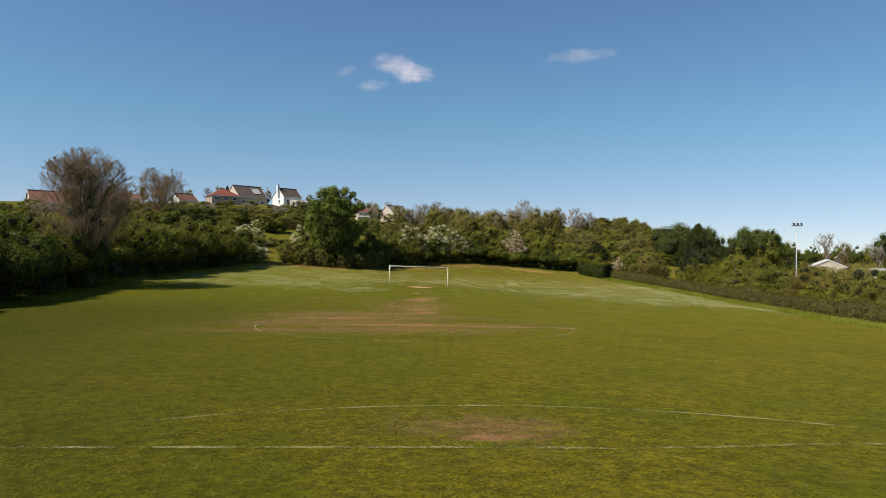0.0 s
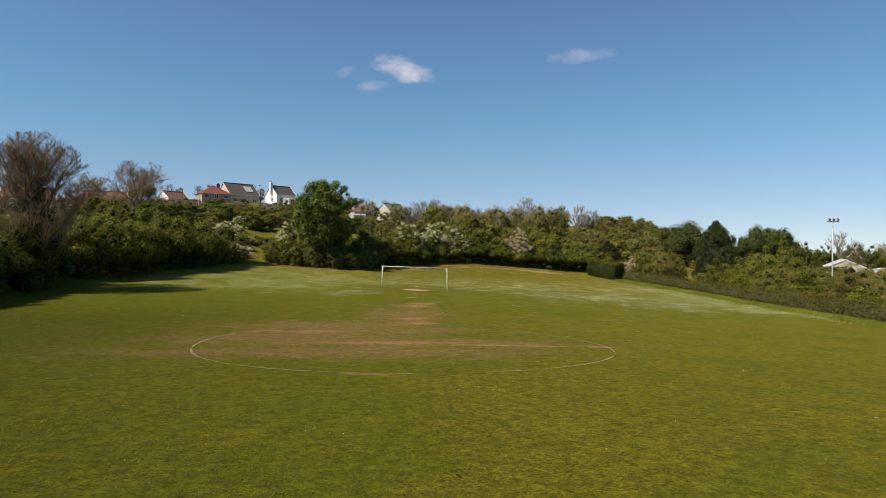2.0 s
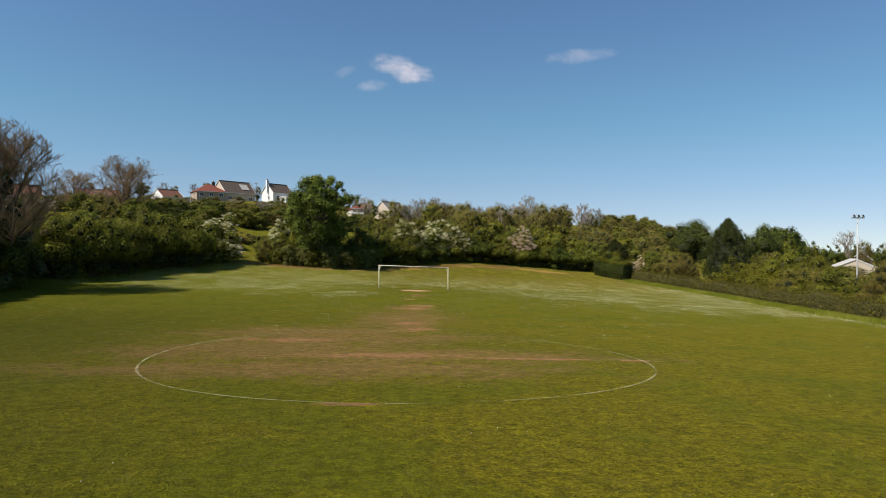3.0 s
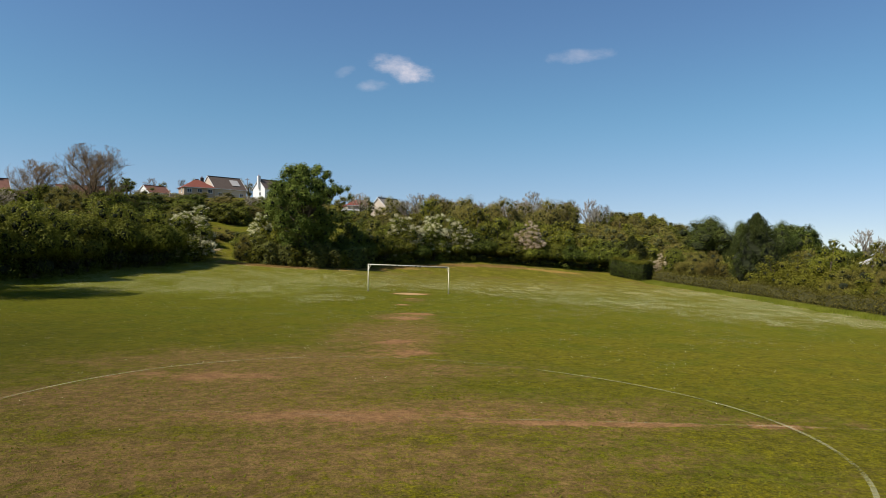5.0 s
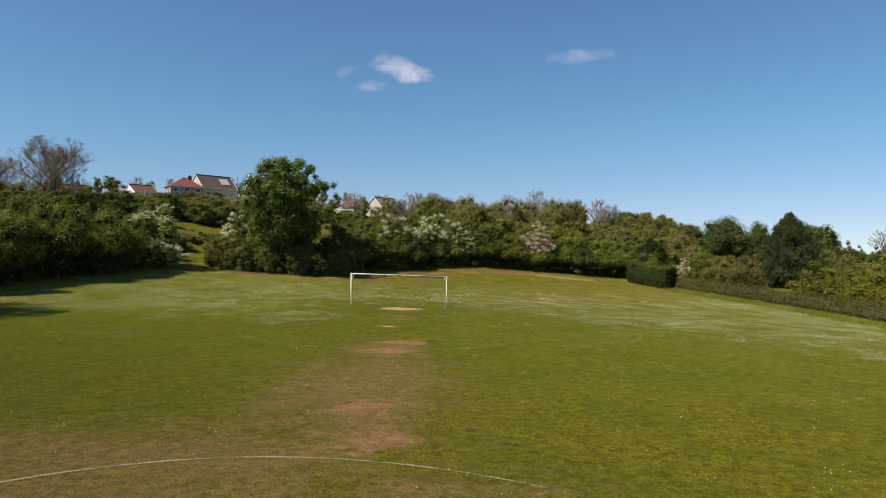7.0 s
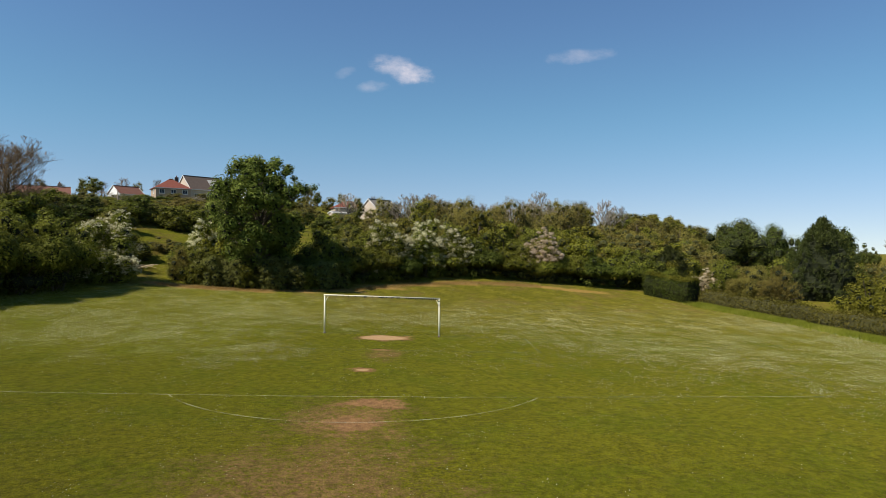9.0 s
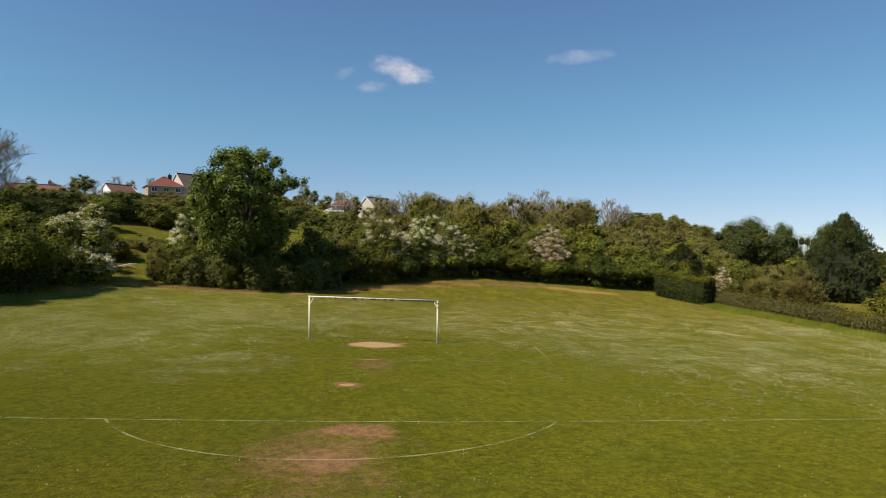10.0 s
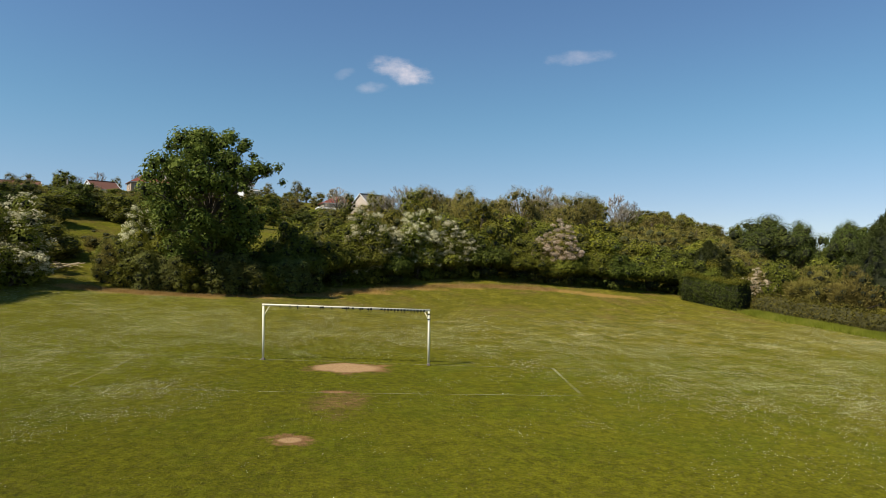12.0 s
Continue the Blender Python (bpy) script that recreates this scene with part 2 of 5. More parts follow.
    before = ramp(t, ys, 28.0, 13.0)
    left = maths(t, "MULTIPLY", maths(t, "MULTIPLY", ramp(t, maths(t, "ADD", gx, sway), -2.0, -9.0), ramp(t, ys, -13.0, -4.0)), before)
    back = maths(t, "MULTIPLY", maths(t, "MULTIPLY", ramp(t, ys, 0.0, 5.0), before), ramp(t, maths(t, "ABSOLUTE", maths(t, "SUBTRACT", gx, 2.0)), 13.0, 9.0))
    slant = maths(t, "ADD", ys, maths(t, "MULTIPLY", maths(t, "SUBTRACT", gx, 5.0), 0.75))
    right = maths(t, "MULTIPLY", maths(t, "MULTIPLY", ramp(t, gx, 5.0, 13.0), ramp(t, slant, -2.0, 9.0)), ramp(t, ys, 28.0, 14.0))
    much = maths(t, "MAXIMUM", left, maths(t, "MAXIMUM", maths(t, "MULTIPLY", back, 0.75), right))
    fleck = ramp(t, noise_of(t, co, 17.0, 3, 0.7), 0.50, 0.60)
    clump = maths(t, "MULTIPLY", ramp(t, noise_of(t, co, 0.36, 5, 0.7), 0.44, 0.62, 0.08, 1.0), ramp(t, noise_of(t, co, 3.4, 5, 0.75), 0.42, 0.58, 0.12, 1.0))
    c = mix(t, maths(t, "MULTIPLY", maths(t, "MULTIPLY", much, fleck), maths(t, "MULTIPLY", clump, 0.55)), c, (0.58, 0.54, 0.30))
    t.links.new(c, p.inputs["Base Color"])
    p.inputs["Specular IOR Level"].default_value = 0.03
    p.inputs["Diffuse Roughness"].default_value = 0.6
    h = maths(t, "ADD", maths(t, "MULTIPLY", blade, 0.45), tuft)
    t.links.new(wire(t, "ShaderNodeBump", {"Strength": 1.0, "Distance": 0.07, "Height": h}).outputs[0], p.inputs["Normal"])
    return m


# worn places: centre x, y, half width, half length, slant
WORN_WIDE = ((-2.0, -48.5, 12, 3.4), (-2.0, -39.0, 10, 4.0), (-3.5, -43.5, 9.5, 6.0), (0.6, -28, 4.6, 10), (-3.0, -37, 10, 5), (1.0, -45, 12, 3.6), (-3.4, -40.2, 6.0, 3.0), (0.7, -20.0, 3.0, 4.2), (3.2, -70.1, 2.2, 1.6), (1.2, -34.0, 2.8, 5.0), (0.8, -7.0, 1.3, 2.4))
WORN_BARE = ((0.6, -45.2, 4.4, 0.85), (5.5, -45.7, 6.0, 0.34), (-4.0, -40.2, 2.8, 1.2), (1.2, -17.7, 1.6, 1.1), (0.9, -20.6, 1.5, 1.8), (1.6, -35.4, 1.7, 2.2), (1.0, -31.6, 1.1, 1.6), (3.05, -70.9, 0.9, 0.40), (0.6, -54.1, 1.0, 0.3), (0.4, -5.5, 0.8, 0.35), (0.06, -11.2, 0.95, 0.65), (0.15, -1.1, 2.2, 1.5))
WORN_EARTH = ((0.15, -1.1, 1.60, 1.10), (0.06, -11.2, 0.38, 0.30))
STRAW = ((-22.4, 18.85, 1.8, 0.79), (-20.2, 18.45, 2.4, 0.86), (-17.3, 18.75, 2.6, 0.86), (-14.0, 19.15, 2.6, 0.65), (-10.4, 20.95, 2.6, 0.72), (-6, 23.55, 2.6, 0.79), (-2, 26.25, 2.6, 0.79), (2, 28.45, 2.6, 0.72), (6, 30.15, 2.8, 0.65), (10.5, 31.05, 3.0, 0.58), (15, 31.25, 3.0, 0.58), (19.5, 30.85, 3.0, 0.72), (33.0, 20.25, 0.5, 4.32, -0.2))
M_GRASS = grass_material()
M_BLADE = leafy("grass_blade", (0.062, 0.067, 0.005), (0.101, 0.102, 0.009), (0.141, 0.132, 0.018), 0.25, 0.02)
M_LONG = leafy("long_grass", (0.138, 0.163, 0.015), (0.250, 0.263, 0.030), (0.375, 0.350, 0.075), 0.45, 0.05)
M_STRAW = leafy("dry_straw", (0.30, 0.20, 0.06), (0.42, 0.29, 0.10), (0.52, 0.38, 0.15), 0.5, 0.02)
M_DAISY = plain("daisy_petal", (0.68, 0.65, 0.46), 0.7, 0.06, 9)
# insides of hedges and bushes: the shade between leaves painted as dark colours
M_HEDGECORE = plain("dim_hedge_twigs", (0.046, 0.042, 0.012), 1.0, 0.3, 2.5)
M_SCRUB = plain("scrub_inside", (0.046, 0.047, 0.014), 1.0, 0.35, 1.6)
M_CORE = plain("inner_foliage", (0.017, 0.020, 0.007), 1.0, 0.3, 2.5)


def line_material(name, lo, most):
    m, t, p = material(name, 0.9)
    co = wire(t, "ShaderNodeTexCoord").outputs["Object"]
    n1, n2, n3 = noise_of(t, co, 16, 4, 0.7), noise_of(t, co, 1.1, 3), noise_of(t, co, 0.22, 2)
    t.links.new(mix(t, n1, (0.50, 0.48, 0.25), (0.76, 0.72, 0.46)), p.inputs["Base Color"])
    p.inputs["Specular IOR Level"].default_value = 0.03
    cover = maths(t, "ADD", maths(t, "MULTIPLY", n1, 0.6), maths(t, "ADD", maths(t, "MULTIPLY", n2, 0.55), maths(t, "MULTIPLY", n3, 0.3)))
    tr = wire(t, "ShaderNodeBsdfTransparent")
    ms = wire(t, "ShaderNodeMixShader", {0: ramp(t, cover, lo, lo + 0.22, 0.0, most), 1: tr.outputs[0], 2: p.outputs[0]})
    t.links.new(ms.outputs[0], t.nodes["Material Output"].inputs[0])
    return m


M_LINE = line_material("worn_line_paint", 0.60, 0.24)
M_FAINT = line_material("almost_gone_line_paint", 0.67, 0.22)
M_WHITE = plain("white_gloss_paint", (0.774, 0.705, 0.525), 0.9, 0.05, 4)
M_BLACK = plain("black_tape", (0.012, 0.012, 0.014), 0.6, 0.2, 8)
M_STEEL = plain("galvanised_steel", (0.42, 0.41, 0.39), 0.55, 0.08, 3, 0.15)
M_DARKSTEEL = plain("grey_lamp_casing", (0.36, 0.36, 0.37), 0.5, 0.1, 4)
M_GLASS = plain("dark_window_glass", (0.026, 0.030, 0.039), 0.08, 0.1, 2)
M_RUST = plain("rust_brown_tile", (0.163, 0.073, 0.050), 0.85, 0.18, 1.2, bump=0.4)
M_REDTILE = plain("red_roof_tile", (0.176, 0.053, 0.034), 0.85, 0.18, 1.2, bump=0.4)
M_BROWNTILE = plain("brown_roof_tile", (0.101, 0.074, 0.058), 0.85, 0.18, 1.2, bump=0.4)
M_SLATE = plain("grey_slate", (0.090, 0.093, 0.101), 0.7, 0.15, 1.2, bump=0.4)
M_CREAM = plain("cream_render", (0.482, 0.404, 0.318), 0.9, 0.07, 0.8)
M_PALE = plain("white_render", (0.688, 0.679, 0.654), 0.9, 0.05, 0.8)
M_PEBBLE = plain("pebbledash", (0.361, 0.271, 0.198), 0.95, 0.12, 2.0, bump=0.4)
M_SHEET = plain("pale_sheet_roof", (0.413, 0.387, 0.353), 0.6, 0.06, 0.6)
M_SHEETROOF = plain("weathered_grey_tile", (0.215, 0.190, 0.165), 0.85, 0.15, 1.2, bump=0.4)
M_ORANGE = plain("orange_paint", (0.533, 0.163, 0.030), 0.6, 0.1, 3)
M_BLEACHED = plain("bleached_wood", (0.42, 0.33, 0.20), 0.9, 0.2, 3)
M_POLE = plain("weathered_pole", (0.172, 0.142, 0.112), 0.9, 0.15, 2)


# ---- mesh helpers ----
def mesh_of(name, verts, faces, mat, smooth=False):
    me = bpy.data.meshes.new(name)
    me.from_pydata(verts if isinstance(verts, list) else verts.tolist(), [], faces if isinstance(faces, list) else faces.tolist())
    me.materials.append(mat)
    if smooth:
        me.shade_smooth()
    return me


def part(name, me, parent, label=""):
    ob = new(name, me)
    ob.parent = parent
    if label:
        ob["label"] = label
    return ob


def thing(name, label, category, at=(0, 0, 0), group="", kind=""):
    ob = new(name)
    ob.location = at
    ob.empty_display_size = 0.3
    return tagged(ob, label, category, group, kind)


def box_bm(bm, size, at, bevel=0.0):
    r = bmesh.ops.create_cube(bm, size=1)
    bmesh.ops.scale(bm, vec=size, verts=r["verts"])
    bmesh.ops.translate(bm, vec=at, verts=r["verts"])
    if bevel:
        edges = list({e for v in r["verts"] for e in v.link_edges})
        bmesh.ops.bevel(bm, geom=edges, offset=bevel, segments=2, affect="EDGES", profile=0.5)


def done(bm, name, mat, smooth=False):
    me = bpy.data.meshes.new(name)
    bm.to_mesh(me)
    bm.free()
    me.materials.append(mat)
    if smooth:
        me.shade_smooth()
    return me


def box(name, size, at, mat, bevel=0.0):
    bm = bmesh.new()
    box_bm(bm, size, at, bevel)
    return done(bm, name, mat)


def tubes(lines, sides=5):
    """Tapered tubes along polylines [(points, radii)], joined: vertices and faces."""
    verts, faces = [], []
    for pts, rad in lines:
        pts = [Vector(q) for q in pts]
        base = len(verts)
        for i, q in enumerate(pts):
            d = (pts[min(i + 1, len(pts) - 1)] - pts[max(i - 1, 0)]).normalized()
            a = d.orthogonal().normalized()
            b = d.cross(a)
            for k in range(sides):
                w = 2 * math.pi * k / sides
                verts.append(tuple(q + (a * math.cos(w) + b * math.sin(w)) * rad[i]))
        for i in range(len(pts) - 1):
            for k in range(sides):
                k2 = (k + 1) % sides
                faces.append((base + i * sides + k, base + i * sides + k2, base + (i + 1) * sides + k2, base + (i + 1) * sides + k))
        faces.append(tuple(base + (len(pts) - 1) * sides + k for k in range(sides)))
    return verts, faces


def unit(rng, n):
    v = rng.normal(size=(n, 3))
    return v / np.linalg.norm(v, axis=1)[:, None]


def leaf_cloud(rng, centres, radii, n, size, up=0.25, shell=(0.62, 1.16), thin=0.62, spiky=False, squash=1.0, quads=False):
    """Small leaves over the outsides of clumps. Returns vertices and faces."""
    w = radii**2
    idx = rng.choice(len(radii), n, p=w / w.sum())
    d = unit(rng, n)
    d[:, 2] = d[:, 2] + up
    d /= np.linalg.norm(d, axis=1)[:, None]
    pos = centres[idx] + d * (radii[idx] * (shell[0] + (shell[1] - shell[0]) * rng.random(n) ** 0.7))[:, None] * np.array((1, 1, squash))
    nrm = d + unit(rng, n) * 0.42 + np.array((0, 0, 0.2))
    nrm /= np.linalg.norm(nrm, axis=1)[:, None]
    tang = np.cross(nrm, unit(rng, n))
    if spiky:
        tang = d * 0.8 + unit(rng, n) * 0.5 + np.array((0, 0, 0.5))
    tang /= np.linalg.norm(tang, axis=1)[:, None] + 1e-9
    side = np.cross(nrm, tang)
    side /= np.linalg.norm(side, axis=1)[:, None] + 1e-9
    s = size * rng.uniform(0.55, 1.45, n)[:, None]
    if not quads:
        a = side * s * thin * 0.55
        v = np.stack([pos - tang * s * 0.5 - a * 0.5, pos + tang * s * 0.55 - a * rng.uniform(-0.3, 0.5, (n, 1)), pos + a], 1).reshape(-1, 3)
        return v, np.arange(3 * n).reshape(-1, 3)
    fold = nrm * s * 0.14
    v = np.stack([pos - tang * s * 0.5, pos + side * s * thin * 0.5 + fold, pos + tang * s * 0.5, pos - side * s * thin * 0.5 + fold], 1).reshape(-1, 3)
    return v, np.arange(4 * n).reshape(-1, 4)


def ico():
    bm = bmesh.new()
    bmesh.ops.create_icosphere(bm, subdivisions=1, radius=1)
    v = np.array([q.co[:] for q in bm.verts])
    f = np.array([[q.index for q in p.verts] for p in bm.faces])
    bm.free()
    return v, f


ICO_V, ICO_F = ico()


def cores(rng, centres, radii, k=0.56, squash=1.0):
    """Dark lumps inside each clump: the shade between its leaves, put into the colour."""
    vs, fs = [], []
    for i, (c, r) in enumerate(zip(centres, radii)):
        vs.append(c + ICO_V * (r * k) * rng.uniform(0.75, 1.15, (len(ICO_V), 1)) * np.array((1, 1, squash)))
        fs.append(ICO_F + i * len(ICO_V))
    return np.concatenate(vs), np.concatenate(fs)


def dome(rng, n, rx, ry, h, r0, r1, hollow=False):
    """Clump centres that fill a mound standing on the ground."""
    d = unit(rng, n)
    d[:, 2] = np.abs(d[:, 2]) * 1.1 - 0.12
    r = rng.uniform(r0, r1, n)
    k = rng.uniform(0.55, 1.0, n) ** 0.6
    k *= 1 + 0.22 * np.sin(np.arctan2(d[:, 1], d[:, 0]) * 3 + rng.uniform(0, 6))
    c = np.stack([d[:, 0] * (rx - r * 0.7) * k, d[:, 1] * (ry - r * 0.7) * k, np.maximum(d[:, 2] * (h - r * 0.8) * k, r * 0.45)], 1)
    low = np.clip(c[:, 2] / (0.48 * h), 0, 1)
    if hollow:
        c[:, 2] = np.maximum(c[:, 2], 0.34 * h + 0.6 * r)
        low = np.clip(c[:, 2] / (0.45 * h), 0.7, 1)
    c[:, :2] *= (0.50 + 0.50 * low)[:, None]
    r = r * (0.75 + 0.25 * low)
    return c, r


def shrub(name, label, leaf, seed, rx=3.2, h=6.0, n=9600, size=0.26, clumps=64, flowers=None, flower_n=0, flower_low=0.35, sprays=90, thin=0.5, stems=7, spiky=False, core=0.46, hollow=False, inside=None):
    """A shrub with several stems, foliage down to the ground and, perhaps, flowers."""
    rng = np.random.default_rng(seed)
    ob = thing(name, label, "bush" if h < 8 else "tree")
    c, r = dome(rng, clumps, rx, rx * 0.92, h, rx * 0.13, rx * 0.35, hollow)
    lines = []
    for i in rng.choice(len(c), stems, replace=False):
        p0 = Vector((rng.uniform(-0.5, 0.5), rng.uniform(-0.5, 0.5), -0.25))
        p2 = Vector(c[i])
        p1 = p0.lerp(p2, 0.5) + Vector((0, 0, 0.12 * h))
        lines.append(([p0, p0.lerp(p1, 0.6), p1, p2], (0.11, 0.09, 0.07, 0.03)))
    part("stem", mesh_of("stem", *tubes(lines, 5), M_BARK), ob)
    cc, cr, ck = c, r, core
    # eight more dark cores at the foot stand in for shade under the overhang
    if hollow:
        w = np.linspace(0, 2 * math.pi, 9)[:8]
        cc = np.concatenate([c, np.stack([np.cos(w) * rx * 0.26, np.sin(w) * rx * 0.26, np.full(8, 0.16 * h)], 1)])
        cr = np.concatenate([r, np.full(8, rx * 0.17 / core)])
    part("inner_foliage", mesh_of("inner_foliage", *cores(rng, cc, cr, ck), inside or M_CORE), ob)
    v, f = leaf_cloud(rng, c, r, n, size, thin=thin, spiky=spiky)
    part("foliage", mesh_of("foliage", v, f, leaf), ob)
    if hollow:
        # shade under the overhang, painted in with leaves of a darker colour
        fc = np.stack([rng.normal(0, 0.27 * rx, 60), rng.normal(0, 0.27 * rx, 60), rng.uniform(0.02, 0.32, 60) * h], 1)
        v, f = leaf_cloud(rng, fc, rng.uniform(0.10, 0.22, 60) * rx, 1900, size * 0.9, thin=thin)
        part("undergrowth", mesh_of("undergrowth", v, f, M_DARK), ob, "leaves at the foot, coloured dark for the shade there")
    if flowers:
        k = sprays
        d = unit(rng, k)
        d[:, 2] = np.abs(d[:, 2]) * 0.8 - 0.05
        i = rng.integers(0, len(c), k)
        fc = c[i] + d / np.linalg.norm(d, axis=1)[:, None] * r[i][:, None] * rng.uniform(1.05, 1.4, (k, 1))
        keep = fc[:, 2] > h * flower_low * rng.uniform(0.6, 1.4, k)
        fc = fc[keep]
        v, f = leaf_cloud(rng, fc, rng.uniform(0.10, 0.36, len(fc)), flower_n, 0.115, up=0.1, shell=(0.1, 1.3), thin=0.8, squash=0.55)
        part("blossom", mesh_of("blossom", v, f, flowers), ob)
    return ob


def tree(name, label, leaf, seed, h=11.0, r=4.5, base=2.0, n=11000, size=0.34, clumps=60, egg=1.0, thin=0.62, core=0.5, trunk=0.28, spiky=False, branches=22, lumps=(0.17, 0.33), ragged=0.06, inside=None):
    """A tree: tapered trunk, limbs to the clumps of its crown, leaves over the clumps."""
    rng = np.random.default_rng(seed)
    ob = thing(name, label, "tree")
    d = unit(rng, clumps)
    rad = rng.uniform(*lumps, clumps) * r
    mid, half = (h + base) / 2, (h - base) / 2
    k = rng.uniform(0.35, 1.0, clumps) ** 0.5
    k *= 1 + 0.10 * np.sin(np.arctan2(d[:, 1], d[:, 0]) * 3 + seed) * (1 - np.abs(d[:, 2]))
    taper = 1 - egg * 0.28 * (d[:, 2] > 0) * d[:, 2]
    k = k * rng.uniform(1 - ragged, 1 + ragged, clumps)
    c = np.stack([d[:, 0] * (r - rad) * k * taper, d[:, 1] * (r - rad) * k * taper, mid + d[:, 2] * (half - rad * 0.9) * k], 1)
    top = Vector((rng.uniform(-0.3, 0.3), rng.uniform(-0.3, 0.3), h * 0.72))
    spine = [Vector((0, 0, -0.3)), Vector((0.05, 0.03, h * 0.16)), Vector(top).lerp(Vector((0, 0, 0)), 0.5), top]
    part("trunk", mesh_of("trunk", *tubes([(spine, (trunk * 1.35, trunk, trunk * 0.75, trunk * 0.2))], 9), M_BARK, True), ob)
    lines = []
    for i in rng.choice(clumps, min(branches, clumps), replace=False):
        e = Vector(c[i])
        a = Vector((0, 0, 0)).lerp(top, min(0.95, max(0.22, e.z / h * 0.62)))
        m = a.lerp(e, 0.5) + Vector((0, 0, -0.04 * h))
        lines.append(([a, m, e], (trunk * 0.42, trunk * 0.25, 0.02)))
    part("branchwork", mesh_of("branchwork", *tubes(lines, 5), M_BARK), ob)
    if core:
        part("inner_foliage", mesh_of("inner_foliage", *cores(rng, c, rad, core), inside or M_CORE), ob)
    v, f = leaf_cloud(rng, c, rad, n, size, thin=thin, spiky=spiky)
    part("crown", mesh_of("crown", v, f, leaf), ob)
    return ob


def lobed_tree(name, label, leaf, seed, h, n, size, clumps=250):
    """A broad leafy tree: limbs fan out and up through a crown that is widest high up, with clusters of leaves in lobes."""
    rng = np.random.default_rng(seed)
    ob = thing(name, label, "tree")
    part("trunk", mesh_of("trunk", *tubes([([Vector((0, 0, -0.4)), Vector((0.1, 0, h * 0.2)), Vector((0.1, 0.1, h * 0.5)), Vector((0.2, 0.1, h * 0.8))], (0.42, 0.32, 0.2, 0.05))], 9), M_BARK, True), ob)
    u = rng.uniform(0.16, 1.0, clumps)
    w = rng.uniform(0, 2 * math.pi, clumps)
    reach = np.interp(u, (0.08, 0.25, 0.5, 0.66, 0.78, 0.86, 0.95, 1.0), (2.2, 3.3, 4.5, 5.0, 4.9, 3.9, 3.0, 2.0))
    reach = reach * (1 + 0.13 * np.sin(w * 3 + 0.6) + 0.11 * np.sin(w * 5 + u * 9))
    k = np.sqrt(rng.uniform(0.18, 1.0, clumps))
    rad = rng.uniform(0.36, 0.78, clumps)
    # a few loose tufts stand out of the crown
    out = rng.random(clumps) < 0.22
    k[out] = rng.uniform(0.98, 1.10, out.sum())
    rad[out] = rng.uniform(0.24, 0.42, out.sum())
    c = np.stack([np.cos(w) * (reach - 0.5) * k, np.sin(w) * (reach - 0.5) * k, u * (h - 0.7) + 0.25 * np.sin(w * 4) * u], 1)
    lines = []
    for i in rng.choice(clumps, 90, replace=False):
        e = Vector(c[i])
        a = Vector((0.1, 0.05, h * (0.10 + 0.45 * u[i])))
        lines.append(([a, a.lerp(e, 0.5) + Vector((0, 0, 0.04 * h)), e], (0.12, 0.07, 0.02)))
    part("branchwork", mesh_of("branchwork", *tubes(lines, 5), M_BARK), ob)
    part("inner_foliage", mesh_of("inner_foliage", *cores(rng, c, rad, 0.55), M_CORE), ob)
    v, f = leaf_cloud(rng, c, rad, n, size, up=0.3, shell=(0.5, 1.5), quads=True)
    part("crown", mesh_of("crown", v, f, leaf), ob)
    return ob


